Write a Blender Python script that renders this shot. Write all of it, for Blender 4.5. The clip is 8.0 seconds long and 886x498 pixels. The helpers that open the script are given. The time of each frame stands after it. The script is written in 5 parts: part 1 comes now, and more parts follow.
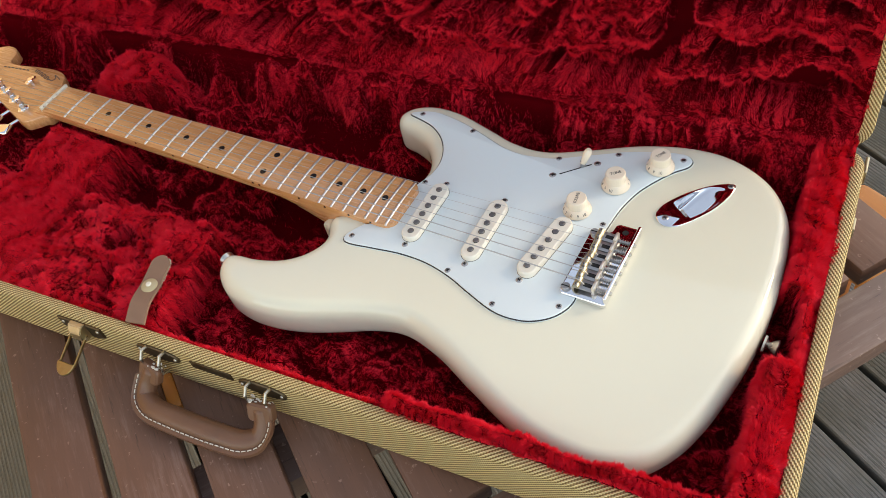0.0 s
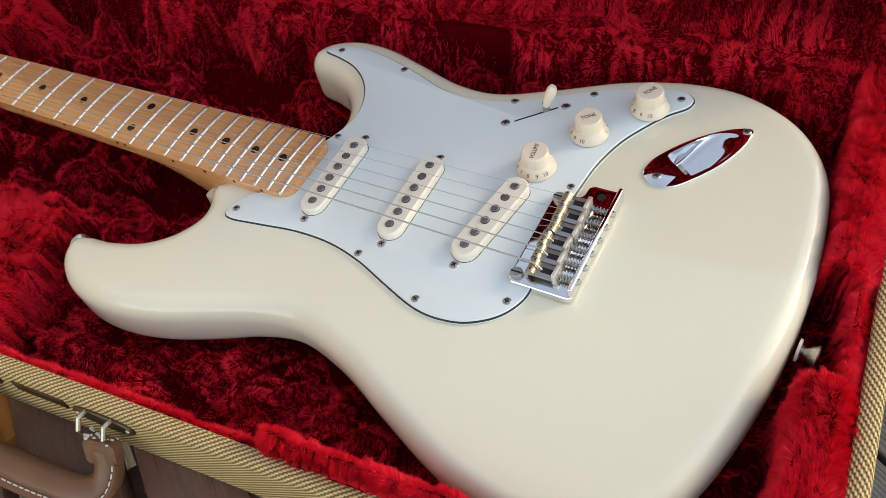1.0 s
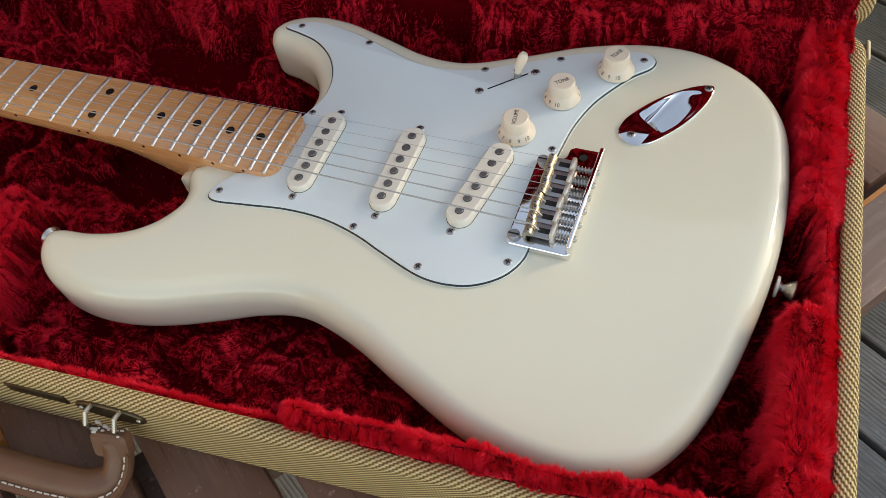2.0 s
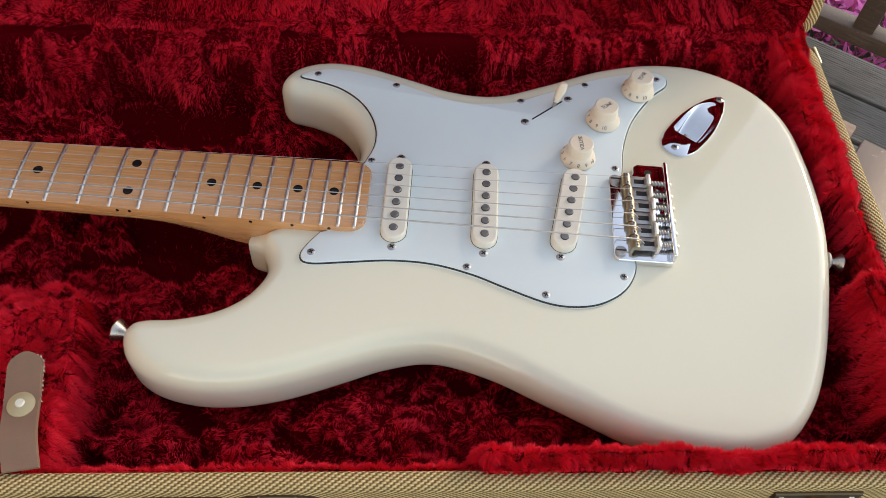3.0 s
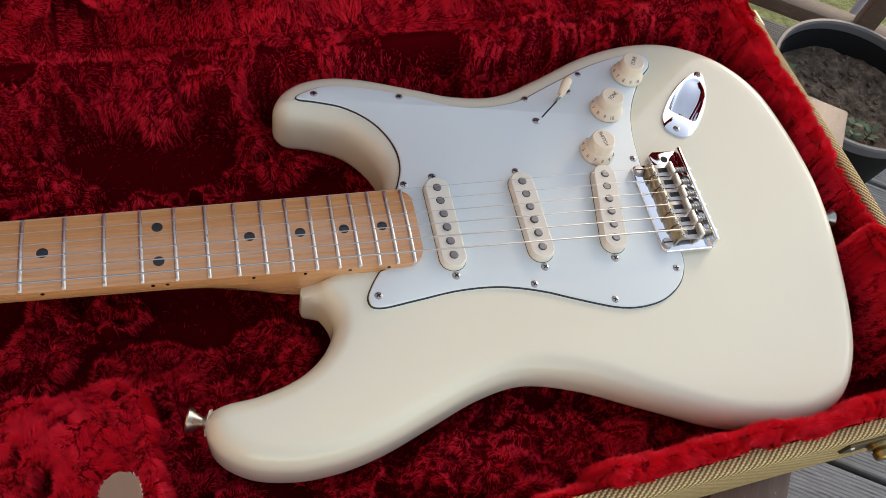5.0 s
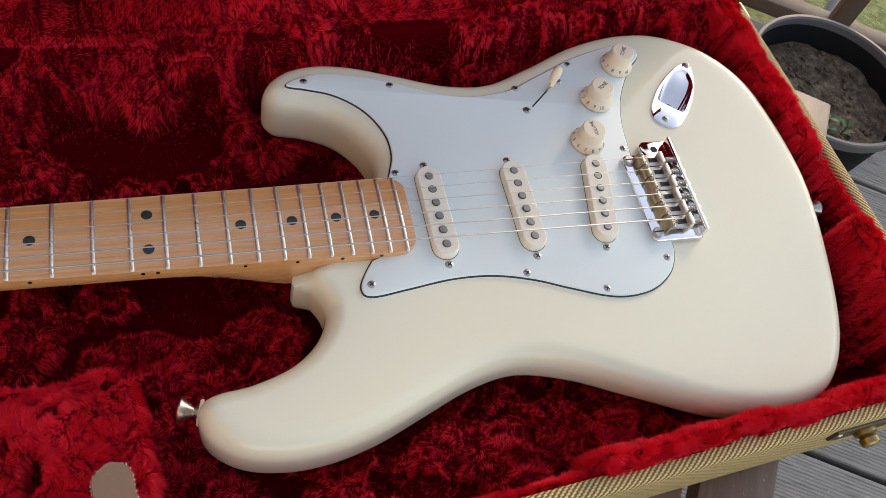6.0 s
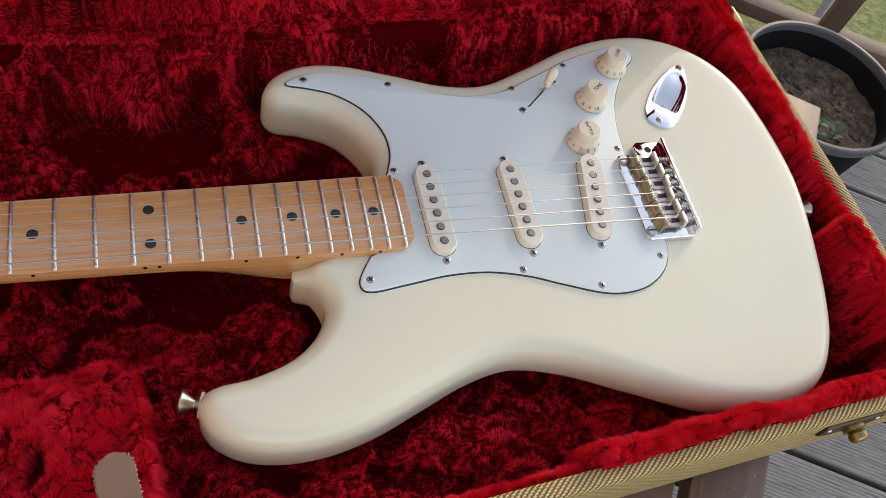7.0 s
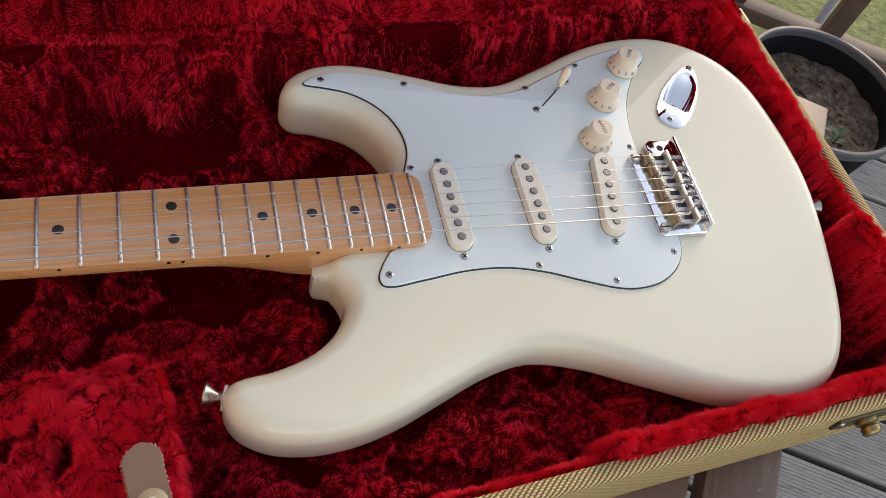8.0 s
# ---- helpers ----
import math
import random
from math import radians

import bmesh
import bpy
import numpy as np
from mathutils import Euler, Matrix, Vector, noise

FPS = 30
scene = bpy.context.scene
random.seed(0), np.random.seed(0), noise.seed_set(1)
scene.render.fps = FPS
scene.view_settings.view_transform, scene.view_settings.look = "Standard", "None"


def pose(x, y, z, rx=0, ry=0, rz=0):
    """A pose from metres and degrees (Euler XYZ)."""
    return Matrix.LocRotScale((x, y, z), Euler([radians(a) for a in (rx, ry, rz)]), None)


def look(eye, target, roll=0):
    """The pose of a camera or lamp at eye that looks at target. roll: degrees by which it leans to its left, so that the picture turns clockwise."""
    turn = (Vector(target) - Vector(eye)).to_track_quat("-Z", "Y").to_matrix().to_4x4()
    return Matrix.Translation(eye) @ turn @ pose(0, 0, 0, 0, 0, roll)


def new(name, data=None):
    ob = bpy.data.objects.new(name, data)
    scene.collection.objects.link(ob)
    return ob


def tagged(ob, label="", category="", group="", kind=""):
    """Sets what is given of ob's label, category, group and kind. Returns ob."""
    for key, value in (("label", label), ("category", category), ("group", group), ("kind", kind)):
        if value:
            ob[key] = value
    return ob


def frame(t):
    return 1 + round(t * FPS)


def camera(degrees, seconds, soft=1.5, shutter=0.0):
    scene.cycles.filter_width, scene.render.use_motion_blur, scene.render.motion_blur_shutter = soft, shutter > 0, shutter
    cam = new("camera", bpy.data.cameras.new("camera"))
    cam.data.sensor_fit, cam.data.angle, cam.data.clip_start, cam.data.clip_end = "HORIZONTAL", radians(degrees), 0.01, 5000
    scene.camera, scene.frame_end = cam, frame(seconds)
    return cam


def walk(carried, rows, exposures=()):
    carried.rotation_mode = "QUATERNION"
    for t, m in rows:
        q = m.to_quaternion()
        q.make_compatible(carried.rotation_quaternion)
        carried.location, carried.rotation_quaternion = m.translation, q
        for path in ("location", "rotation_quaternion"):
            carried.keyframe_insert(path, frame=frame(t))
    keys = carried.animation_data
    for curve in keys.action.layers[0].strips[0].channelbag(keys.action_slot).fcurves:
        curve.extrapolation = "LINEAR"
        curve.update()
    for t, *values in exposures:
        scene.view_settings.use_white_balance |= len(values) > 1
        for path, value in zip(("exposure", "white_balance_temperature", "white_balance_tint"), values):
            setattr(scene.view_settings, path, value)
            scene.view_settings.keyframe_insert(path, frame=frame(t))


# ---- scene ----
cam = camera(55.1, 8.0, 0.75)
PATH = [
    (0, (0.834, -0.396, 1.359), (-0.003, 0.599, -0.16), -14.7),
    (0.5, (0.833, -0.389, 1.361), (-0.015, 0.594, -0.16), -15.4),
    (0.8, (0.822, -0.312, 1.263), (-0.040, 0.650, -0.265), -16.7),
    (1, (0.806, -0.275, 1.196), (-0.034, 0.687, -0.344), -16.4),
    (1.2, (0.802, -0.266, 1.175), (-0.031, 0.701, -0.365), -16.3),
    (1.5, (0.8, -0.271, 1.181), (-0.007, 0.679, -0.383), -16.7),
    (1.7, (0.797, -0.285, 1.195), (0.034, 0.665, -0.391), -16.2),
    (2.8, (0.55, -0.355, 1.256), (0.535, 0.782, -0.39), 4.3),
    (3, (0.52, -0.356, 1.253), (0.538, 0.797, -0.381), 4.9),
    (3.2, (0.500, -0.349, 1.245), (0.532, 0.803, -0.390), 4.8),
    (3.5, (0.495, -0.314, 1.246), (0.57, 0.773, -0.431), 5.6),
    (3.7, (0.489, -0.296, 1.241), (0.605, 0.740, -0.465), 6.4),
    (4, (0.459, -0.281, 1.245), (0.704, 0.688, -0.488), 11.6),
    (4.2, (0.423, -0.286, 1.256), (0.755, 0.683, -0.462), 14.3),
    (4.5, (0.367, -0.296, 1.247), (0.815, 0.673, -0.444), 17.5),
    (4.7, (0.355, -0.285, 1.255), (0.839, 0.699, -0.417), 17.8),
    (5.8, (0.333, -0.280, 1.247), (0.906, 0.667, -0.418), 21.5),
    (6, (0.335, -0.282, 1.247), (0.911, 0.67, -0.415), 21.5),
    (6.5, (0.332, -0.286, 1.248), (0.919, 0.674, -0.405), 21.8),
    (7, (0.328, -0.289, 1.25), (0.926, 0.667, -0.402), 22.5),
    (7.2, (0.324, -0.294, 1.250), (0.937, 0.653, -0.402), 22.9),
    (7.5, (0.323, -0.294, 1.249), (0.944, 0.646, -0.404), 23.1),
    (8, (0.314, -0.297, 1.249), (0.915, 0.676, -0.391), 22.1),
]
EXPOSURES = [(0.0, 1.64, 7700, 11), (0.7, 1.62, 7700, 11), (1.5, 1.28, 7600, 10), (1.9, 1.28, 7600, 10), (3.0, 1.44, 7600, 12), (8.0, 1.42, 7600, 13)]
walk(cam, [(t, look(eye, target, roll)) for t, eye, target, roll in PATH], EXPOSURES)

# ---------- world and sun ----------
world = bpy.data.worlds.new("world")
scene.world = world
world.use_nodes = True
wn = world.node_tree
sky = wn.nodes.new("ShaderNodeTexSky")
sky.sky_type = "NISHITA"
sky.sun_disc = False
SUN_AZ, SUN_EL = 40.0, 24.0            # degrees from +x towards +y, and above the horizon
sky.sun_elevation = radians(SUN_EL)
sky.sun_rotation = radians(90.0 - SUN_AZ)
sky.dust_density = 0.4
wn.nodes["Background"].inputs["Strength"].default_value = 0.15
hazy = wn.nodes.new("ShaderNodeHueSaturation")          # thin cloud takes some blue out of the sky
hazy.inputs["Saturation"].default_value = 0.72
wn.links.new(sky.outputs["Color"], hazy.inputs["Color"])
wn.links.new(hazy.outputs["Color"], wn.nodes["Background"].inputs["Color"])
sun = new("sun", bpy.data.lights.new("sun", "SUN"))
sun.data.energy, sun.data.angle, sun.data.color = 0.38, radians(10.0), (1.0, 0.84, 0.66)
_d = Vector((math.cos(radians(SUN_EL)) * math.cos(radians(SUN_AZ)), math.cos(radians(SUN_EL)) * math.sin(radians(SUN_AZ)), math.sin(radians(SUN_EL))))
sun.matrix_world = look(_d * 5, (0, 0, 0))


# ---------- materials ----------
class Mat:
    """A node material with small helpers."""

    def __init__(self, name, base=(0.5, 0.5, 0.5), rough=0.5, metal=0.0, **more):
        self.m = bpy.data.materials.new(name)
        self.m.use_nodes = True
        self.t = self.m.node_tree
        self.b = self.t.nodes["Principled BSDF"]
        self.b.inputs["Base Color"].default_value = (*base, 1)
        self.b.inputs["Roughness"].default_value = rough
        self.b.inputs["Metallic"].default_value = metal
        for k, v in more.items():
            self.b.inputs[k.replace("_", " ")].default_value = v

    def node(self, kind, operation="", **inputs):
        n = self.t.nodes.new("ShaderNode" + kind)
        if operation:
            n.operation = operation
        for k, v in inputs.items():
            n.inputs[k].default_value = v
        return n

    def link(self, a, b):
        self.t.links.new(a, b)

    def coords(self, scale=(1, 1, 1), kind="Object"):
        c, mp = self.t.nodes.new("ShaderNodeTexCoord"), self.t.nodes.new("ShaderNodeMapping")
        mp.inputs["Scale"].default_value = scale
        self.link(c.outputs[kind], mp.inputs["Vector"])
        return mp.outputs["Vector"]

    def noise(self, vec, scale, detail=4.0, rough=0.55):
        n = self.node("TexNoise", Scale=scale, Detail=detail, Roughness=rough)
        self.link(vec, n.inputs["Vector"])
        return n.outputs["Fac"]

    def math(self, op, a, b=None, c=None):
        n = self.node("Math", operation=op)
        for i, v in enumerate((a, b, c)):
            if v is None:
                continue
            if isinstance(v, (int, float)):
                n.inputs[i].default_value = v
            else:
                self.link(v, n.inputs[i])
        return n.outputs[0]

    def ramp(self, fac, stops):
        n = self.t.nodes.new("ShaderNodeValToRGB")
        e = n.color_ramp.elements
        while len(e) < len(stops):
            e.new(0.5)
        for el, (p, c) in zip(e, stops):
            el.position, el.color = p, (*c, 1)
        self.link(fac, n.inputs["Fac"])
        return n.outputs["Color"]

    def mix(self, fac, a, b, blend="MIX"):
        n = self.t.nodes.new("ShaderNodeMix")
        n.data_type, n.blend_type = "RGBA", blend
        for sock, v in ((n.inputs[0], fac), (n.inputs[6], a), (n.inputs[7], b)):
            if isinstance(v, (int, float)):
                sock.default_value = v
            elif isinstance(v, tuple):
                sock.default_value = (*v, 1)
            else:
                self.link(v, sock)
        return n.outputs[2]

    def color(self, out):
        self.link(out, self.b.inputs["Base Color"])
        return self

    def rough(self, fac, lo, hi):
        n = self.node("MapRange")
        n.inputs["To Min"].default_value, n.inputs["To Max"].default_value = lo, hi
        self.link(fac, n.inputs["Value"])
        self.link(n.outputs[0], self.b.inputs["Roughness"])
        return self

    def bump(self, height, strength=0.3, distance=0.001):
        n = self.node("Bump", Strength=strength, Distance=distance)
        self.link(height, n.inputs["Height"])
        self.link(n.outputs["Normal"], self.b.inputs["Normal"])
        return self


def paint_mat(name, base, rough, dirt=0.06, coat=0.0, coat_rough=0.12):
    m = Mat(name, base, rough)
    v = m.coords()
    n = m.noise(v, 14, 5)
    f = m.noise(v, 900, 2)
    dark = tuple(c * (1 - dirt) for c in base)
    m.color(m.mix(n, dark, base))
    m.rough(n, rough * 0.85, rough * 1.25)
    m.bump(f, 0.03, 0.0002)
    if coat:
        m.b.inputs["Coat Weight"].default_value = coat
        m.b.inputs["Coat Roughness"].default_value = coat_rough
        m.b.inputs["Specular IOR Level"].default_value = 0.0
    return m.m


def metal_mat(name, base, rough, worn=0.1):
    m = Mat(name, base, rough, 1.0)
    v = m.coords()
    n = m.noise(v, 160, 5, 0.65)
    m.color(m.mix(n, tuple(c * (1 - worn) for c in base), base))
    m.rough(n, rough * 0.5, rough * 1.7)
    return m.m


M = {}
M["body"] = paint_mat("cream_lacquer", (0.755, 0.725, 0.565), 0.75, 0.03, 1.0, 0.035)
M["guard"] = paint_mat("white_plastic", (0.69, 0.762, 0.758), 0.3, 0.02)
M["guard"].node_tree.nodes["Principled BSDF"].inputs["Specular IOR Level"].default_value = 0.25
M["ply"] = paint_mat("black_plastic", (0.012, 0.012, 0.013), 0.4)
M["aged"] = paint_mat("aged_white_plastic", (0.78, 0.735, 0.625), 0.36, 0.05)
M["knob"] = paint_mat("aged_knob_plastic", (0.80, 0.695, 0.545), 0.30, 0.05)
M["ink"] = paint_mat("dark_ink", (0.06, 0.055, 0.05), 0.5)
M["chrome"] = metal_mat("chrome", (0.86, 0.86, 0.87), 0.06, 0.06)
M["nickel"] = metal_mat("worn_nickel", (0.66, 0.62, 0.54), 0.28, 0.3)
M["screw"] = metal_mat("screw_steel", (0.50, 0.49, 0.48), 0.34, 0.3)
M["pole"] = metal_mat("dark_pole_steel", (0.30, 0.29, 0.28), 0.38, 0.3)
M["steel"] = metal_mat("dull_steel", (0.50, 0.49, 0.48), 0.42, 0.3)
M["fret"] = metal_mat("fret_wire", (0.74, 0.72, 0.69), 0.30, 0.12)
M["string"] = metal_mat("string_steel", (0.50, 0.48, 0.45), 0.34, 0.15)
M["string"].node_tree.nodes["Principled BSDF"].inputs["Metallic"].default_value = 0.8
M["brass"] = metal_mat("aged_brass", (0.42, 0.31, 0.14), 0.32, 0.45)
# paler and less metallic than the nickel: sky reflection put into the colour
M["sky_bright_nickel"] = metal_mat("sky_bright_nickel", (0.88, 0.83, 0.72), 0.34, 0.12)
M["sky_bright_nickel"].node_tree.nodes["Principled BSDF"].inputs["Metallic"].default_value = 0.8
M["pale_brass"] = metal_mat("worn_pale_brass", (0.60, 0.51, 0.34), 0.36, 0.4)
M["bronze"] = metal_mat("antique_bronze", (0.16, 0.12, 0.075), 0.42, 0.4)
M["dot"] = paint_mat("black_inlay", (0.012, 0.012, 0.013), 0.14)
# near-black put on uncut slots, holes and gaps in place of their shade
M["hole"] = paint_mat("recess_shade_black", (0.01, 0.01, 0.01), 0.7)
M["pearl"] = paint_mat("snap_enamel", (0.44, 0.36, 0.21), 0.3)
M["bone"] = paint_mat("bone", (0.74, 0.70, 0.58), 0.35)


def maple():
    m = Mat("maple", (0.6, 0.35, 0.15), 0.25)
    v = m.coords((6, 170, 60))
    g = m.noise(v, 1.6, 6, 0.6)
    big = m.noise(m.coords((5, 26, 10)), 1.2, 3)
    fleck = m.noise(m.coords((60, 900, 300)), 1.0, 2)
    a = m.ramp(g, [(0.2, (0.54, 0.235, 0.082)), (0.55, (0.65, 0.305, 0.122)), (0.85, (0.70, 0.345, 0.150))])
    b = m.mix(big, a, (0.67, 0.32, 0.130), "MIX")
    m.color(m.mix(0.12, b, m.ramp(fleck, [(0.3, (0.3, 0.13, 0.04)), (0.6, (0.8, 0.5, 0.22))])))
    m.rough(g, 0.2, 0.34)
    m.b.inputs["Coat Weight"].default_value = 1.0
    m.b.inputs["Coat Roughness"].default_value = 0.10
    return m.m


def plush(name, base, spread, gloss, sheen):
    """Pile cloth: tone varies a little from fibre to fibre, and in hand-sized patches where it is worn."""
    m = Mat(name, base, 0.6)
    geo = m.t.nodes.new("ShaderNodeNewGeometry")
    n = m.noise(m.coords(), 28, 4)
    lo, hi = tuple(c * (1 - spread) for c in base), tuple(min(1, c * (1 + spread)) for c in base)
    a = m.mix(geo.outputs["Random Per Island"], lo, hi)
    m.color(m.mix(m.math("MULTIPLY", n, 0.35), a, tuple(c * 0.6 for c in base)))
    m.b.inputs["Sheen Weight"].default_value = sheen
    m.b.inputs["Sheen Roughness"].default_value = 0.4
    m.b.inputs["Sheen Tint"].default_value = (1.0, 0.25, 0.25, 1)
    m.b.inputs["Specular IOR Level"].default_value = gloss
    return m.m


def tweed():
    """Woven cloth by the map that runs round the edge (metres along, metres across)."""
    m = Mat("tweed_cloth", (0.5, 0.4, 0.2), 0.8)
    uv = m.t.nodes.new("ShaderNodeUVMap")
    uv.uv_map = "UVMap"
    sep = m.t.nodes.new("ShaderNodeSeparateXYZ")
    m.link(uv.outputs["UV"], sep.inputs[0])
    wob = m.math("MULTIPLY", m.math("SUBTRACT", m.noise(m.coords(), 60, 3), 0.5), 0.0010)
    s = m.math("DIVIDE", m.math("ADD", m.math("ADD", sep.outputs["X"], m.math("MULTIPLY", sep.outputs["Y"], 1.30)), wob), 0.0043)
    rib = m.math("SINE", m.math("MULTIPLY", s, 2 * math.pi))
    along = m.math("DIVIDE", m.math("SUBTRACT", sep.outputs["Y"], m.math("MULTIPLY", sep.outputs["X"], 0.35)), 0.0020)
    bead = m.math("SINE", m.math("MULTIPLY", m.math("ADD", along, m.math("MULTIPLY", m.math("FLOOR", m.math("ADD", s, 0.25)), 0.5)), 2 * math.pi))
    fine = m.noise(m.coords(), 1400, 3)
    h2 = m.math("ADD", m.math("ADD", m.math("MULTIPLY", rib, 0.34), m.math("MULTIPLY", bead, 0.19)), 0.5)
    age = m.noise(m.coords(), 9, 4)
    c = m.ramp(h2, [(0.10, (0.10, 0.046, 0.010)), (0.34, (0.22, 0.125, 0.036)), (0.52, (0.62, 0.435, 0.175)), (0.90, (0.84, 0.675, 0.365))])
    c = m.mix(m.math("MULTIPLY", age, 0.25), c, (0.34, 0.22, 0.08))
    m.color(m.mix(m.math("MULTIPLY", fine, 0.25), c, (0.46, 0.34, 0.15)))
    m.bump(m.math("ADD", h2, m.math("MULTIPLY", fine, 0.2)), 1.0, 0.0011)
    return m.m


def leather(name, base, rough):
    m = Mat(name, base, rough)
    v = m.coords()
    n, f = m.noise(v, 40, 5), m.noise(v, 1100, 3)
    scuff = m.noise(m.coords((1, 3, 1)), 130, 6, 0.7)
    c = m.mix(n, tuple(c * 0.72 for c in base), tuple(min(1, c * 1.15) for c in base))
    m.color(m.mix(m.ramp(scuff, [(0.66, (0, 0, 0)), (0.78, (0.5, 0.5, 0.5))]), c, (0.36, 0.27, 0.2)))
    m.rough(n, rough * 0.8, rough * 1.3)
    m.bump(m.math("ADD", f, scuff), 0.25, 0.0004)
    return m.m


def wood_mat(name, base, rough, axis, grain=1.0, moss=0.0, worn=(0.3, 0.25, 0.22)):
    """Painted or weathered boards; axis: the angle in degrees along which the grain runs."""
    m = Mat(name, base, rough)
    c, mp = m.t.nodes.new("ShaderNodeTexCoord"), m.t.nodes.new("ShaderNodeMapping")
    mp.vector_type = "POINT"
    mp.inputs["Rotation"].default_value = (0, 0, radians(-axis))
    m.link(c.outputs["Object"], mp.inputs["Vector"])
    st = m.node("Mapping")
    st.inputs["Scale"].default_value = (3, 45, 45)
    m.link(mp.outputs["Vector"], st.inputs["Vector"])
    info = m.t.nodes.new("ShaderNodeObjectInfo")
    g = m.noise(st.outputs["Vector"], 1.5, 7, 0.65)
    blot = m.noise(mp.outputs["Vector"], 7, 5, 0.6)
    spot = m.noise(mp.outputs["Vector"], 210, 3, 0.5)
    a = m.mix(g, tuple(x * (1 - 0.45 * grain) for x in base), tuple(min(1, x * (1 + 0.35 * grain)) for x in base))
    a = m.mix(m.math("MULTIPLY", m.math("POWER", blot, 2.0), 0.55), a, worn)
    fl = m.node("Mapping")
    fl.inputs["Scale"].default_value = (14, 170, 170)
    m.link(mp.outputs["Vector"], fl.inputs["Vector"])
    fleck = m.noise(fl.outputs["Vector"], 1.3, 5, 0.7)
    patch = m.noise(mp.outputs["Vector"], 19, 4, 0.6)
    a = m.mix(m.ramp(m.math("ADD", m.math("MULTIPLY", fleck, 0.65), m.math("MULTIPLY", patch, 0.35)), [(0.52, (0, 0, 0)), (0.64, (0.55 * grain, 0.55 * grain, 0.55 * grain))]), a, worn)
    a = m.mix(m.ramp(fleck, [(0.30 + 0.05 * (moss > 0), (0.85, 0.85, 0.85)), (0.40 + 0.07 * (moss > 0), (0, 0, 0))]), a, tuple(x * 0.35 for x in base))
    a = m.mix(m.ramp(spot, [(0.66, (0, 0, 0)), (0.74, (0.7, 0.7, 0.7))]), a, tuple(min(1, x * 1.6) for x in worn))
    a = m.mix(m.math("MULTIPLY", info.outputs["Random"], 0.35), a, tuple(x * 0.6 for x in base))
    if moss:
        damp = m.noise(mp.outputs["Vector"], 1.6, 4, 0.6)
        sep = m.t.nodes.new("ShaderNodeSeparateXYZ")
        m.link(c.outputs["Object"], sep.inputs[0])
        shady = m.math("ADD", damp, m.math("MULTIPLY", m.math("SUBTRACT", 0.55, sep.outputs["X"]), 0.35))
        a = m.mix(m.ramp(shady, [(0.40, (0, 0, 0)), (0.60, (moss, moss, moss))]), a, (0.055, 0.050, 0.020))
    m.color(a)
    m.rough(blot, rough * 0.8, rough * 1.2)
    h = m.math("ADD", m.math("MULTIPLY", g, 0.5), m.math("MULTIPLY", spot, 0.2))
    m.bump(m.math("ADD", h, m.math("MULTIPLY", fleck, 0.4)), 0.5, 0.0008)
    return m.m


def soil_mat():
    m = Mat("potting_soil", (0.09, 0.065, 0.05), 0.95)
    n = m.noise(m.coords(), 55, 6, 0.7)
    m.color(m.ramp(n, [(0.3, (0.03, 0.020, 0.013)), (0.52, (0.12, 0.085, 0.058)), (0.75, (0.30, 0.23, 0.17))]))
    m.bump(n, 1.0, 0.01)
    return m.m


def leaf_mat(name, a, b):
    m = Mat(name, a, 0.6)
    geo = m.t.nodes.new("ShaderNodeNewGeometry")
    m.color(m.mix(geo.outputs["Random Per Island"], a, b))
    return m.m


def lawn_mat():
    m = Mat("lawn", (0.12, 0.16, 0.04), 0.95)
    v = m.coords()
    n, p = m.noise(v, 35, 6, 0.7), m.noise(v, 1.7, 4)
    c = m.ramp(n, [(0.3, (0.13, 0.17, 0.04)), (0.55, (0.34, 0.38, 0.14)), (0.8, (0.60, 0.60, 0.32))])
    m.color(m.mix(m.math("MULTIPLY", p, 0.5), c, (0.30, 0.29, 0.12)))
    m.bump(n, 0.8, 0.02)
    return m.m


M["maple"] = maple()
# backing far darker than the dyed pile: its colour stands in for shade
M["plush"] = plush("shade_dark_plush_backing", (0.08, 0.0009, 0.0030), 0.1, 0.0, 0.0)
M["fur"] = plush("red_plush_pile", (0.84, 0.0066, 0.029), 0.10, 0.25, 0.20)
M["tweed"] = tweed()
M["leather"] = leather("brown_leather", (0.17, 0.078, 0.042), 0.38)
M["suede"] = leather("tan_leather", (0.24, 0.135, 0.086), 0.6)
M["thread"] = paint_mat("cream_thread", (0.66, 0.60, 0.5), 0.8)
TABLE_AXIS, DECK_AXIS = -34.0, -31.0
M["table"] = wood_mat("brown_stained_slats", (0.140, 0.060, 0.032), 0.55, 0.0, 1.0, worn=(0.23, 0.135, 0.098))
M["table_end"] = wood_mat("brown_stained_end_board", (0.13, 0.07, 0.05), 0.45, 90.0, 1.0, worn=(0.24, 0.17, 0.14))
M["deck"] = wood_mat("weathered_decking", (0.245, 0.235, 0.220), 0.7, 0.0, 0.9, 0.7, worn=(0.36, 0.35, 0.335))
M["rail"] = wood_mat("brown_rail", (0.085, 0.052, 0.036), 0.6, 0.0, 0.7, worn=(0.22, 0.16, 0.12))
M["orange"] = wood_mat("orange_oiled_wood", (0.60, 0.21, 0.035), 0.45, 0.0, 0.5, worn=(0.5, 0.25, 0.08))
M["pot"] = paint_mat("black_pot_plastic", (0.008, 0.008, 0.009), 0.8, 0.3)
M["pot_rim"] = paint_mat("dusty_pot_plastic", (0.10, 0.10, 0.11), 0.4, 0.3)
for _k in ("pot", "pot_rim"):
    M[_k].node_tree.nodes["Principled BSDF"].inputs["Specular IOR Level"].default_value = 0.15 if _k == "pot" else 0.4
M["soil"] = soil_mat()
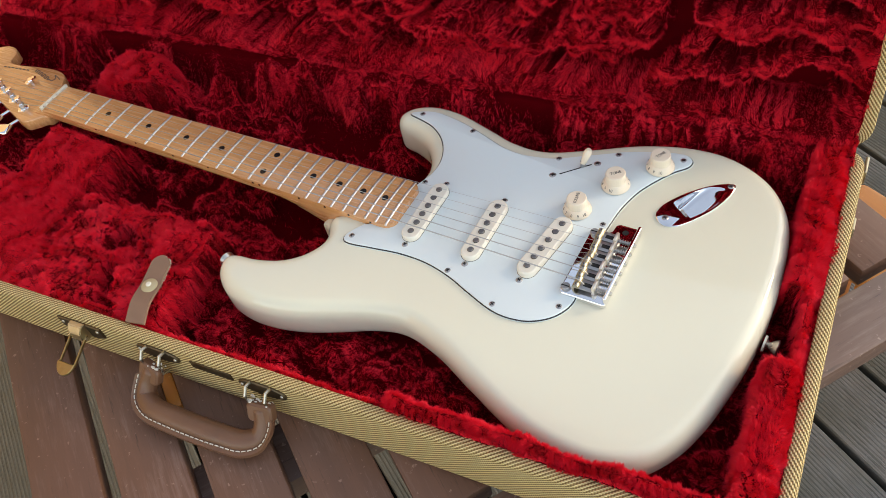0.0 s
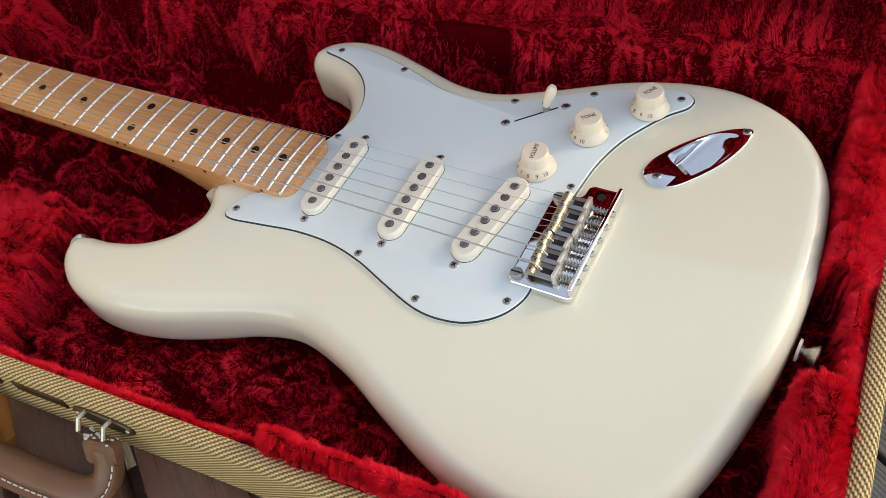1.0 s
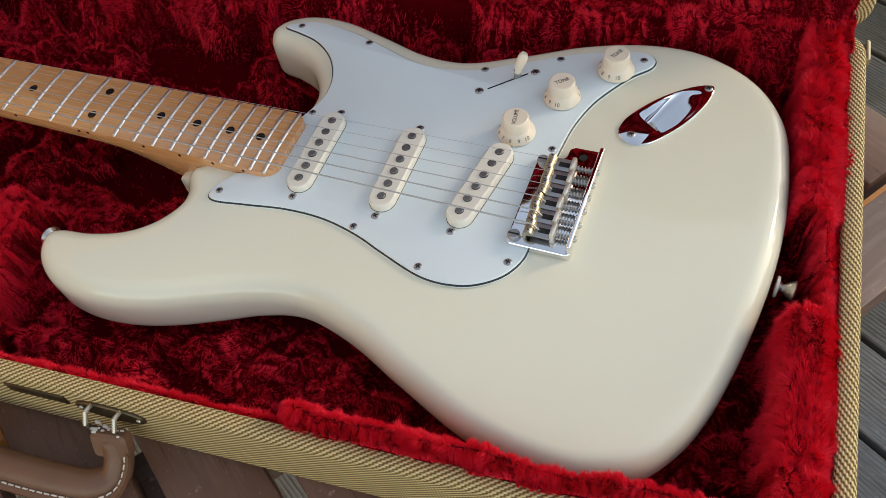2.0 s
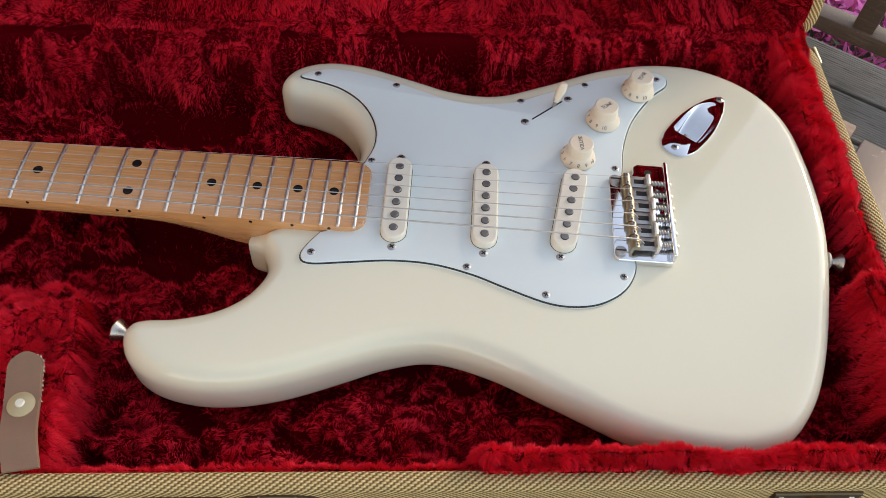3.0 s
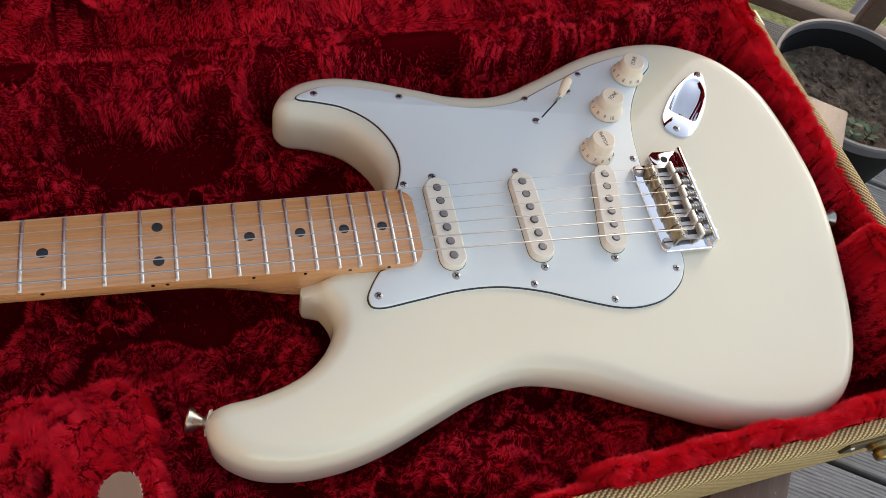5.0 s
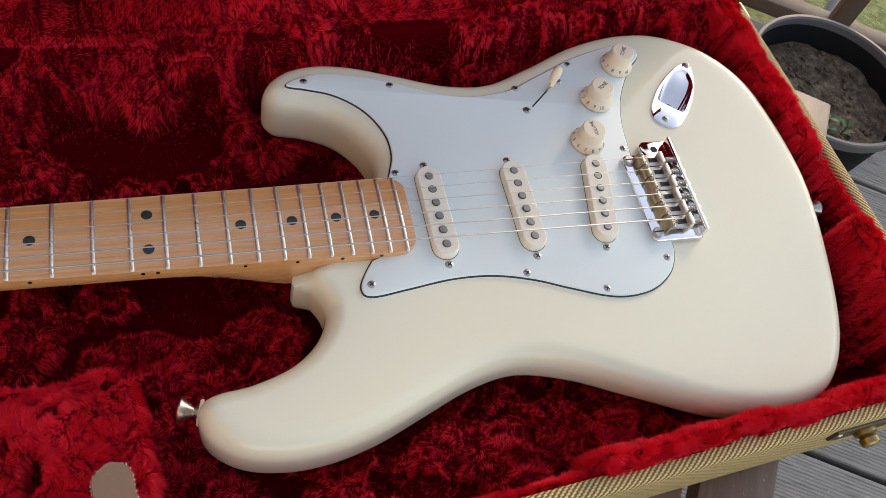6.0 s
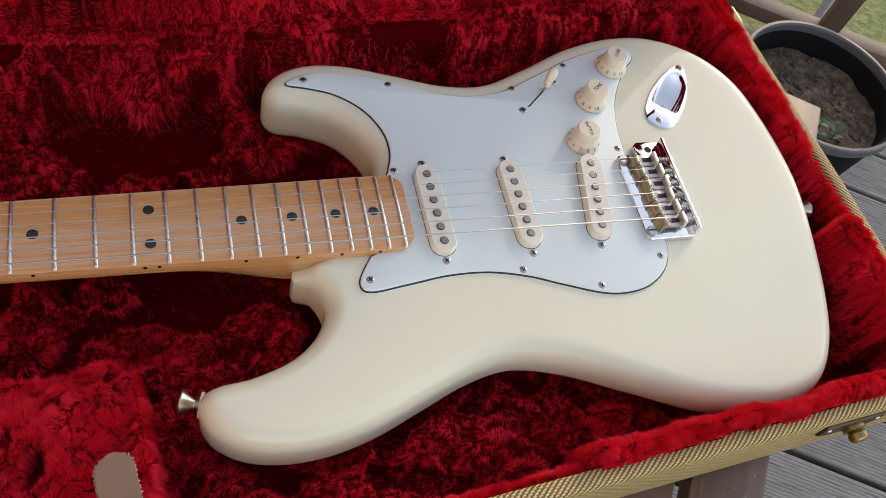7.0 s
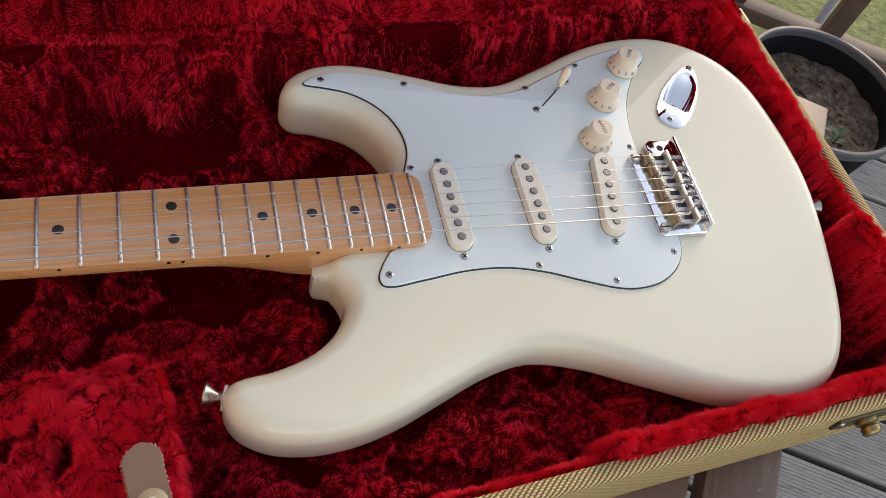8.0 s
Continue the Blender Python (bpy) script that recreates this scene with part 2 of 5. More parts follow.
M["leaf"] = leaf_mat("small_leaves", (0.045, 0.08, 0.03), (0.12, 0.17, 0.09))
M["petal"] = leaf_mat("pink_petals", (0.72, 0.07, 0.42), (0.88, 0.34, 0.66))
M["lawn"] = lawn_mat()
M["tube"] = paint_mat("lavender_enamel", (0.48, 0.47, 0.62), 0.4)
# orange chosen for the warm light the unseen wall throws back
M["siding"] = wood_mat("warm_bounce_siding", (0.72, 0.40, 0.17), 0.7, 0.0, 0.3, worn=(0.72, 0.44, 0.21))


# ---------- mesh helpers ----------
def finish(bm, name, smooth=30.0):
    me = bpy.data.meshes.new(name)
    bmesh.ops.recalc_face_normals(bm, faces=bm.faces[:])
    for f in bm.faces:
        f.smooth = True
    lim = radians(smooth)
    for e in bm.edges:
        if len(e.link_faces) == 2 and e.calc_face_angle(0.0) > lim:
            e.smooth = False
    bm.to_mesh(me)
    bm.free()
    return me


def part(name, bm, material, parent=None, label="", m=None, smooth=30.0):
    """One mesh object under a thing or under a part."""
    me = finish(bm, name, smooth) if isinstance(bm, bmesh.types.BMesh) else bm
    if not me.materials:
        me.materials.append(M[material])
    ob = new(name, me)
    if parent is not None:
        ob.parent = parent
    if m is not None:
        ob.matrix_local = m
    if label:
        ob["label"] = label
    return ob


def thing(name, label, category, group="", kind="", m=None):
    ob = new(name)
    ob.empty_display_size = 0.02
    if m is not None:
        ob.matrix_world = m
    return tagged(ob, label, category, group, kind)


def box(size, at=(0, 0, 0), bevel=0.0, seg=2, m=None, bm=None):
    bm = bm or bmesh.new()
    r = bmesh.ops.create_cube(bm, size=1.0, matrix=Matrix.Translation(at) @ Matrix.Diagonal((*size, 1)))
    vs = r["verts"]
    if bevel:
        es = list({e for v in vs for e in v.link_edges})
        r2 = bmesh.ops.bevel(bm, geom=es, offset=bevel, segments=seg, affect="EDGES", profile=0.5)
        vs = list({v for f in r2["faces"] for v in f.verts} | {v for v in vs if v.is_valid})
    if m is not None:
        bmesh.ops.transform(bm, matrix=m, verts=vs)
    return bm


def lathe(profile, seg=32, m=None, bm=None):
    """Turns (radius, height) pairs round z."""
    bm = bm or bmesh.new()
    rings = []
    for r, z in profile:
        if r < 1e-6:
            rings.append([bm.verts.new((0, 0, z))])
        else:
            rings.append([bm.verts.new((r * math.cos(2 * math.pi * k / seg), r * math.sin(2 * math.pi * k / seg), z)) for k in range(seg)])
    for a, b in zip(rings, rings[1:]):
        for k in range(seg):
            k2 = (k + 1) % seg
            if len(a) == 1:
                bm.faces.new((a[0], b[k], b[k2]))
            elif len(b) == 1:
                bm.faces.new((a[k], a[k2], b[0]))
            else:
                bm.faces.new((a[k], a[k2], b[k2], b[k]))
    if m is not None:
        bmesh.ops.transform(bm, matrix=m, verts=[v for r in rings for v in r])
    return bm


def tube(points, radius, seg=8, closed=False, caps=True, bm=None):
    """A round bar along points; radius: one number, or one for each point."""
    bm = bm or bmesh.new()
    pts = [Vector(p) for p in points]
    n = len(pts)
    rad = radius if isinstance(radius, (list, tuple)) else [radius] * n
    up = Vector((0, 0, 1))
    rings = []
    for i, p in enumerate(pts):
        a, b = (pts[(i - 1) % n], pts[(i + 1) % n]) if closed else (pts[max(i - 1, 0)], pts[min(i + 1, n - 1)])
        d = (b - a).normalized()
        s = d.cross(up)
        s = s.normalized() if s.length > 1e-3 else Vector((1, 0, 0))
        w = s.cross(d).normalized()
        rings.append([bm.verts.new(p + rad[i] * (math.cos(2 * math.pi * k / seg) * s + math.sin(2 * math.pi * k / seg) * w)) for k in range(seg)])
    for i in range(n if closed else n - 1):
        a, b = rings[i], rings[(i + 1) % n]
        for k in range(seg):
            bm.faces.new((a[k], a[(k + 1) % seg], b[(k + 1) % seg], b[k]))
    if caps and not closed:
        bm.faces.new(rings[0][::-1])
        bm.faces.new(rings[-1])
    return bm


def spline(points, per=8, closed=True):
    """Centripetal-like smooth curve through 2D or 3D points."""
    p = np.array(points, float)
    n = len(p)
    out = []
    for i in range(n if closed else n - 1):
        p0, p1, p2, p3 = (p[(i + k) % n] if closed else p[min(max(i + k, 0), n - 1)] for k in (-1, 0, 1, 2))
        d1, d2, d3 = (max(np.linalg.norm(b - a), 1e-6) ** 0.5 for a, b in ((p0, p1), (p1, p2), (p2, p3)))
        m1 = (p1 - p0) / d1 - (p2 - p0) / (d1 + d2) + (p2 - p1) / d2
        m2 = (p2 - p1) / d2 - (p3 - p1) / (d2 + d3) + (p3 - p2) / d3
        m1, m2 = m1 * d2, m2 * d2
        if np.linalg.norm(p0 - p1) < 1e-9:
            m1 = p2 - p1
        if np.linalg.norm(p3 - p2) < 1e-9:
            m2 = p2 - p1
        for k in range(per):
            t = k / per
            out.append((2 * t**3 - 3 * t**2 + 1) * p1 + (t**3 - 2 * t**2 + t) * m1 + (-2 * t**3 + 3 * t**2) * p2 + (t**3 - t**2) * m2)
    if not closed:
        out.append(p[-1])
    return np.array(out)


def resample(pts, n):
    p = np.vstack([pts, pts[:1]])
    s = np.r_[0, np.cumsum(np.linalg.norm(np.diff(p, axis=0), axis=1))]
    t = np.linspace(0, s[-1], n, endpoint=False)
    return np.stack([np.interp(t, s, p[:, k]) for k in range(p.shape[1])], 1)


def inward(pts, smooth=2):
    """Unit normals that point into a counter-clockwise outline."""
    d = np.roll(pts, -1, 0) - np.roll(pts, 1, 0)
    nrm = np.stack([-d[:, 1], d[:, 0]], 1)
    for _ in range(smooth):
        nrm = (np.roll(nrm, 1, 0) + 2 * nrm + np.roll(nrm, -1, 0)) / 4
    return nrm / np.linalg.norm(nrm, axis=1)[:, None]


def ccw(pts):
    a = 0.5 * np.sum(pts[:, 0] * np.roll(pts[:, 1], -1) - np.roll(pts[:, 0], -1) * pts[:, 1])
    return pts if a > 0 else pts[::-1]


def inside(pts, x, y):
    """Which of the points (x, y) lie in the outline."""
    x, y = np.asarray(x, float), np.asarray(y, float)
    res = np.zeros(x.shape, bool)
    q = np.roll(pts, -1, 0)
    for (x1, y1), (x2, y2) in zip(pts, q):
        if y1 == y2:
            continue
        res ^= ((y1 > y) != (y2 > y)) & (x < (x2 - x1) * (y - y1) / (y2 - y1) + x1)
    return res


def distance(pts, x, y):
    """The distance of points to the outline."""
    best = np.full(np.shape(x), 1e9)
    q = np.roll(pts, -1, 0)
    for a, b in zip(pts, q):
        d = b - a
        t = np.clip(((x - a[0]) * d[0] + (y - a[1]) * d[1]) / max(d @ d, 1e-12), 0, 1)
        best = np.minimum(best, np.hypot(x - a[0] - t * d[0], y - a[1] - t * d[1]))
    return best


def slab(outline, levels, bm=None, cap_top=True, cap_bottom=True):
    """A flat piece: rings of (inset, z) from the bottom up, over a counter-clockwise outline."""
    bm = bm or bmesh.new()
    pts = ccw(np.array(outline, float))
    nrm = inward(pts)
    rings = [[bm.verts.new((*(p + i * q), z)) for p, q in zip(pts, nrm)] for i, z in levels]
    n = len(pts)
    for a, b in zip(rings, rings[1:]):
        for k in range(n):
            bm.faces.new((a[k], a[(k + 1) % n], b[(k + 1) % n], b[k]))
    if cap_bottom:
        bm.faces.new(rings[0][::-1])
    if cap_top:
        bm.faces.new(rings[-1])
    return bm


def stadium(length, width, n=10):
    r, h = width / 2, length / 2 - width / 2
    a = [(r * math.cos(math.pi * k / n), h + r * math.sin(math.pi * k / n)) for k in range(n + 1)]
    return np.array(a + [(-x, -y) for x, y in a])


def rounded(x0, x1, y0, y1, r, n=6):
    out = []
    for cx, cy, a0 in ((x1 - r, y1 - r, 0), (x0 + r, y1 - r, 90), (x0 + r, y0 + r, 180), (x1 - r, y0 + r, 270)):
        out += [(cx + r * math.cos(radians(a0 + 90 * k / n)), cy + r * math.sin(radians(a0 + 90 * k / n))) for k in range(n + 1)]
    return np.array(out)


def lettering(text, size, material, parent, m, depth=0.00008, name="lettering"):
    cu = bpy.data.curves.new(name, "FONT")
    cu.body, cu.size, cu.align_x, cu.align_y, cu.extrude = text, size, "CENTER", "CENTER", depth
    ob = bpy.data.objects.new(name, cu)
    scene.collection.objects.link(ob)
    bpy.context.view_layer.update()
    me = bpy.data.meshes.new_from_object(ob.evaluated_get(bpy.context.evaluated_depsgraph_get()))
    bpy.data.objects.remove(ob)
    me.materials.clear()
    return part(name, me, material, parent, m=m)


_lat = np.random.RandomState(7).rand(256, 256)


def vnoise(x, y, seed=0):
    """Smooth value noise, 0 to 1, for arrays."""
    x, y = np.asarray(x) + seed * 37.3, np.asarray(y) + seed * 91.7
    i, j = np.floor(x).astype(int), np.floor(y).astype(int)
    fx, fy = x - i, y - j
    fx, fy = fx * fx * (3 - 2 * fx), fy * fy * (3 - 2 * fy)
    g = lambda a, b: _lat[a % 256, b % 256]
    return (g(i, j) * (1 - fx) + g(i + 1, j) * fx) * (1 - fy) + (g(i, j + 1) * (1 - fx) + g(i + 1, j + 1) * fx) * fy


def fbm(x, y, octaves=4, seed=0):
    t, a, s = 0.0, 0.5, 0.0
    for k in range(octaves):
        t = t + a * vnoise(np.asarray(x) * 2**k, np.asarray(y) * 2**k, seed + k)
        s += a
        a *= 0.5
    return t / s


def sstep(a, b, x):
    t = np.clip((x - a) / (b - a), 0, 1)
    return t * t * (3 - 2 * t)


def grid_mesh(name, P):
    """A sheet from an array of places, rows by columns."""
    n, k = P.shape[:2]
    me = bpy.data.meshes.new(name)
    idx = np.arange(n * k).reshape(n, k)
    quads = np.stack([idx[:-1, :-1], idx[1:, :-1], idx[1:, 1:], idx[:-1, 1:]], -1).reshape(-1, 4)
    me.vertices.add(n * k)
    me.vertices.foreach_set("co", P.reshape(-1))
    me.loops.add(quads.size)
    me.loops.foreach_set("vertex_index", quads.reshape(-1).astype(np.int32))
    me.polygons.add(len(quads))
    me.polygons.foreach_set("loop_start", np.arange(0, quads.size, 4, dtype=np.int32))
    me.polygons.foreach_set("use_smooth", np.ones(len(quads), bool))
    me.update(calc_edges=True)
    return me


def tri_mesh(name, V):
    """Loose triangles from an array n by 3 by 3."""
    n = len(V)
    me = bpy.data.meshes.new(name)
    me.vertices.add(3 * n)
    me.vertices.foreach_set("co", V.reshape(-1))
    me.loops.add(3 * n)
    me.loops.foreach_set("vertex_index", np.arange(3 * n, dtype=np.int32))
    me.polygons.add(n)
    me.polygons.foreach_set("loop_start", np.arange(0, 3 * n, 3, dtype=np.int32))
    me.update(calc_edges=True)
    return me


def pile(name, P, count, length, width, seed, weight, flat, tall, turn=(24, 30), flow=(0.0, 0.0), lay=1.0, cell=0.0034, gather=0.07):
    """Tufted pile on a sheet: narrow tapered fibres that lean together in clumps. flat: 0 where it stands up, 1 where it is brushed down."""
    rs = np.random.RandomState(seed)
    du, dv = np.gradient(P, axis=0), np.gradient(P, axis=1)
    N = np.cross(du, dv)
    area = np.linalg.norm(N, axis=2)
    N /= area[..., None] + 1e-12
    w = area[:-1, :-1].copy()
    w *= weight[:-1, :-1]
    c = np.cumsum(w.reshape(-1))
    pick = np.searchsorted(c, rs.rand(count) * c[-1])
    i, j = np.divmod(pick, w.shape[1])
    fi, fj = rs.rand(count)[:, None], rs.rand(count)[:, None]
    lerp = lambda A: (A[i, j] * (1 - fi) + A[i + 1, j] * fi) * (1 - fj) + (A[i, j + 1] * (1 - fi) + A[i + 1, j + 1] * fi) * fj
    p, nn = lerp(P), lerp(N)
    U = lerp(du)
    V = lerp(dv)
    U /= np.linalg.norm(U, axis=1)[:, None]
    V /= np.linalg.norm(V, axis=1)[:, None]
    su = np.linalg.norm(du[P.shape[0] // 2, P.shape[1] // 2])
    sv = np.linalg.norm(dv[P.shape[0] // 2, P.shape[1] // 2])
    x, y = (i + fi[:, 0]) * su, (j + fj[:, 0]) * sv
    # tufts: every fibre belongs to the nearest of many scattered roots and leans with it
    gx, gy = np.floor(x / cell).astype(int), np.floor(y / cell).astype(int)
    near = np.full(count, 1e9)
    cx, cy, key = np.zeros(count), np.zeros(count), np.zeros(count, int)
    table = np.random.RandomState(seed + 1).rand(4, 4096)
    for a in (-1, 0, 1):
        for b in (-1, 0, 1):
            h = ((gx + a) * 73 + (gy + b) * 1999) % 4096
            px, py = (gx + a + table[0, h]) * cell, (gy + b + table[1, h]) * cell
            q = (px - x) ** 2 + (py - y) ** 2
            m = q < near
            near, cx, cy, key = np.where(m, q, near), np.where(m, px, cx), np.where(m, py, cy), np.where(m, h, key)
    fl = flat[i, j][:, None]
    ang = 6.0 * math.pi * fbm(cx * turn[0], cy * turn[1], 2, seed + 5) * (1 - 0.45 * fl[:, 0]) + 1.3 * (table[2, key] - 0.5) + rs.randn(count) * 0.25
    lean = (0.10 + 0.90 * fl) * (0.65 + 0.6 * table[3, key])[:, None]
    d = nn * (1.15 - 0.75 * fl) + lean * (np.cos(ang)[:, None] * U + np.sin(ang)[:, None] * V) + flow[0] * U + flow[1] * V + rs.randn(count, 3) * 0.09
    d += gather * ((cx - x)[:, None] * U + (cy - y)[:, None] * V) / length
    d /= np.linalg.norm(d, axis=1)[:, None]
    L = (length * tall[i, j] * (0.55 + 0.8 * table[0, key]) * (0.75 + 0.5 * rs.rand(count)))[:, None]
    k = lay * np.clip(fl, 0, 1)
    side = np.cross(d, rs.randn(count, 3) * (1 - 0.7 * k) + nn * 2.2 * k)          # brushed fibres lie broad side up
    side /= np.linalg.norm(side, axis=1)[:, None]
    W = (width * (0.7 + 0.6 * rs.rand(count)))[:, None]
    base = p - nn * 0.001
    return tri_mesh(name, np.stack([base - side * W / 2, base + side * W / 2, base + d * L], 1))


# ---------- the case: its own frame lies turned under the guitar ----------
ZG = 0.800                       # top of the pickguard
RIM, TABLE = 0.790, 0.730
CASE_TURN = 4.53
CASE = pose(0, 0, 0, 0, 0, CASE_TURN)
CU, SU = math.cos(radians(CASE_TURN)), math.sin(radians(CASE_TURN))
U0, U1, V0, V1 = -0.245, 0.835, -0.2345, 0.146     # outside of the tray
WALL = 0.0115

BODY = ccw(resample(spline([
    (0.4045, -0.0275), (0.4038, -0.0310), (0.4042, -0.0360), (0.4062, -0.0402), (0.4092, -0.0455), (0.4112, -0.0515), (0.4114, -0.058), (0.4035, -0.0735), (0.388, -0.0865), (0.363, -0.0952), (0.345, -0.0975),
    (0.3365, -0.1010), (0.3325, -0.109), (0.337, -0.1225), (0.353, -0.1350), (0.378, -0.1410), (0.405, -0.1400), (0.432, -0.1335), (0.465, -0.1205),
    (0.495, -0.1095), (0.525, -0.1050), (0.560, -0.1130), (0.600, -0.1305), (0.645, -0.1485), (0.685, -0.1565), (0.716, -0.1557), (0.7425, -0.1440),
    (0.7620, -0.121), (0.7750, -0.0910), (0.7865, -0.040), (0.7922, 0.012), (0.7902, 0.066), (0.7805, 0.112), (0.757, 0.1440), (0.719, 0.1632),
    (0.682, 0.1650), (0.638, 0.1540), (0.592, 0.1320), (0.556, 0.1175), (0.525, 0.1185), (0.492, 0.1285), (0.455, 0.1390), (0.430, 0.1405),
    (0.411, 0.1355), (0.3985, 0.1260), (0.3935, 0.1135), (0.3995, 0.1035), (0.418, 0.0985), (0.439, 0.089), (0.4535, 0.0725), (0.4605, 0.0545),
    (0.4585, 0.036), (0.455, 0.029), (0.435, 0.012), (0.4135, -0.018), (0.4075, -0.0245)], 10), 600))


def hollows(a, b, fa, fb, seed, lo, hi):
    """Ragged holes between tufts of pile, 0 to 1; stretched along a."""
    w1, w2 = fbm(a * 12, b * 20, 2, seed + 40), fbm(a * 16, b * 14, 2, seed + 50)
    return sstep(lo, hi, fbm(a * fa + 1.8 * w1, b * fb + 1.6 * w2, 2, seed))


def tray_lining():
    """Height of the plush in the tray, over the case's own u and v."""
    us, vs = np.linspace(U0 + 0.010, U1 - 0.010, 720), np.linspace(V0 + 0.009, V1 + 0.006, 300)
    u, v = np.meshgrid(us, vs, indexing="ij")
    x, y = u * CU - v * SU, u * SU + v * CU
    wob = 0.005 * (fbm(u * 30, v * 30, 3, 3) - 0.5)
    wob2 = 0.009 * (fbm(u * 16, v * 16, 3, 8) - 0.5)
    bolster, h = np.zeros(u.shape), np.zeros(u.shape)
    # padded rolls along the walls; the one at the end has a gap for the strap button
    dn, dr, df, dl = v - (V0 + WALL) + wob, (U1 - WALL) - u + wob, V1 - v + wob2, u - (U0 + WALL) + wob
    fat = sstep(0.528, 0.542, u + wob2)
    notch = sstep(-0.100, -0.090, v + wob2) * (1 - sstep(-0.030, -0.020, v + wob2))
    far = 1 - sstep(0.012, 0.050, df - 0.014 * (fbm(u * 9, v * 3, 3, 4) - 0.3))
    for mask, top in ((1 - sstep(0.003, 0.010 + 0.006 * fat, dn - 0.004 * fat), (0.0465 + 0.0135 * fat) * (1 - 0.16 * (1 - sstep(0.0, 0.006, dn)))),
                      (1 - sstep(0.026 - 0.019 * notch, 0.036 - 0.020 * notch, dr), (0.0585 - 0.004 * notch) * (1 - 0.20 * (1 - sstep(0.0, 0.011, dr)))),
                      (1 - sstep(0.006, 0.020, dl), 0.045)):
        h, bolster = np.maximum(h, mask * top), np.maximum(bolster, mask)
    # lidded accessory box, and the two blocks that hold the neck
    block = sstep(-0.006, 0.001, 0.2935 - u + wob) * sstep(-0.006, 0.001, -0.0985 - v + wob) * sstep(-0.012, 0.0, u + 0.02)
    near = sstep(-0.008, 0.002, 0.112 - u + wob2) * sstep(-0.010, 0.002, u - 0.014 + wob2) * sstep(-0.008, 0.002, -0.026 - v + wob2)
    cx, cy = (u - 0.058 + wob2) / 0.054, (v - 0.070 + wob2) / 0.042
    mound = np.clip(1.25 * np.sqrt(np.clip(1.1 - cx**2 - cy**2, 0, 1)), 0, 1)
    cradle = sstep(-0.010, 0.0, 0.108 - u + wob2) * sstep(-0.010, 0.0, u - 0.015 + wob2)
    h = np.maximum.reduce([h, 0.0445 * block, near * (0.050 - 0.008 * sstep(-0.05, -0.10, v)), 0.062 * mound, 0.024 * cradle, (0.036 + 0.020 * sstep(0.08, 0.22, u)) * far])
    pad = np.maximum.reduce([bolster, near, mound])
    raised = np.maximum.reduce([pad, block, 0.6 * cradle, 0.75 * far * sstep(0.08, 0.22, u)])
    low = 1 - raised
    # crumpled cloth: tufts with hollows between them, blackened by the shade-dark backing
    n1 = fbm(u * 15 + 2 * fbm(u * 7, v * 7, 2, 21), v * 30, 3, 11) - 0.5
    tuft = 1 - np.clip(np.abs(n1) * 5.5, 0, 1) ** 0.8
    lumps = fbm(u * 42, v * 50, 3, 31) - 0.5
    fine = fbm(u * 110, v * 120, 2, 33) - 0.5
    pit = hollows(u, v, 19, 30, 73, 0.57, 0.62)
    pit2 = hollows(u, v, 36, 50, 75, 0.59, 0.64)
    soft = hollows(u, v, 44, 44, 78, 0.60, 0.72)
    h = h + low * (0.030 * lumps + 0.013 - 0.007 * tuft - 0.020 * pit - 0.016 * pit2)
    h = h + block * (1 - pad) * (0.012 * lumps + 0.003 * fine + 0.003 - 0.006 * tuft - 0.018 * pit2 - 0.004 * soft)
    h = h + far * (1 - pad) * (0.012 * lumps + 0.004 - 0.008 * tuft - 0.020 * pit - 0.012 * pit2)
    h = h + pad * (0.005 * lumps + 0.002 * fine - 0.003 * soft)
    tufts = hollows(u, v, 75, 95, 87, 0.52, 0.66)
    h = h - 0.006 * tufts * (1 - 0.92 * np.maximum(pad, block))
    z = 0.7405 + h
    under = inside(BODY, x, y)
    gap = distance(BODY[::6], x, y)
    sink = np.where(under, 1.0, np.clip(1 - gap / 0.006, 0, 1))
    z = np.where(sink > 0, np.minimum(z, 0.7440 * sink + z * (1 - sink)), z)
    neck = (np.abs(y) < 0.027) & (x > -0.005) & (x < 0.45)
    z = np.where(neck, np.minimum(z, 0.771), z)
    head = (x <= 0.0) & (x > -0.20) & (y > -0.05) & (y < 0.07)
    z = np.where(head, np.minimum(z, 0.760), z)
    z = np.maximum(z, 0.7335 + 0.003 * lumps)
    z = np.maximum(z, 0.7380 + (0.0570 + 0.006 * lumps) * (1 - sstep(0.018, 0.036, df + wob2)))
    P = np.stack([u, v, z], -1)
    deep = under & (gap > 0.016)
    # pile thinned in hollows and on the floor so the shade-coloured backing shows
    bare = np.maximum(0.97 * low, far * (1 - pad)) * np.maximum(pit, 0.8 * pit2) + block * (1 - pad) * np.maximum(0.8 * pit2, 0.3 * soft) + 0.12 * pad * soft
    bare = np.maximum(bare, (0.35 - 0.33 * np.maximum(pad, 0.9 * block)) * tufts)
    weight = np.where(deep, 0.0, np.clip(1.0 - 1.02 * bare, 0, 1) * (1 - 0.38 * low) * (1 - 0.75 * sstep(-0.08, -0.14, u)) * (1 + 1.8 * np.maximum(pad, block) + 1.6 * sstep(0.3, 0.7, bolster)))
    patch = sstep(0.46, 0.62, fbm(u * 19, v * 24, 3, 77))
    flat = np.clip((raised - 0.35 * pad) * (0.60 + 0.30 * patch) + low * (0.50 + 0.40 * patch * (1 - pit)), 0, 1)
    tall = 1.0 + 0.1 * block
    return P, weight, flat, tall


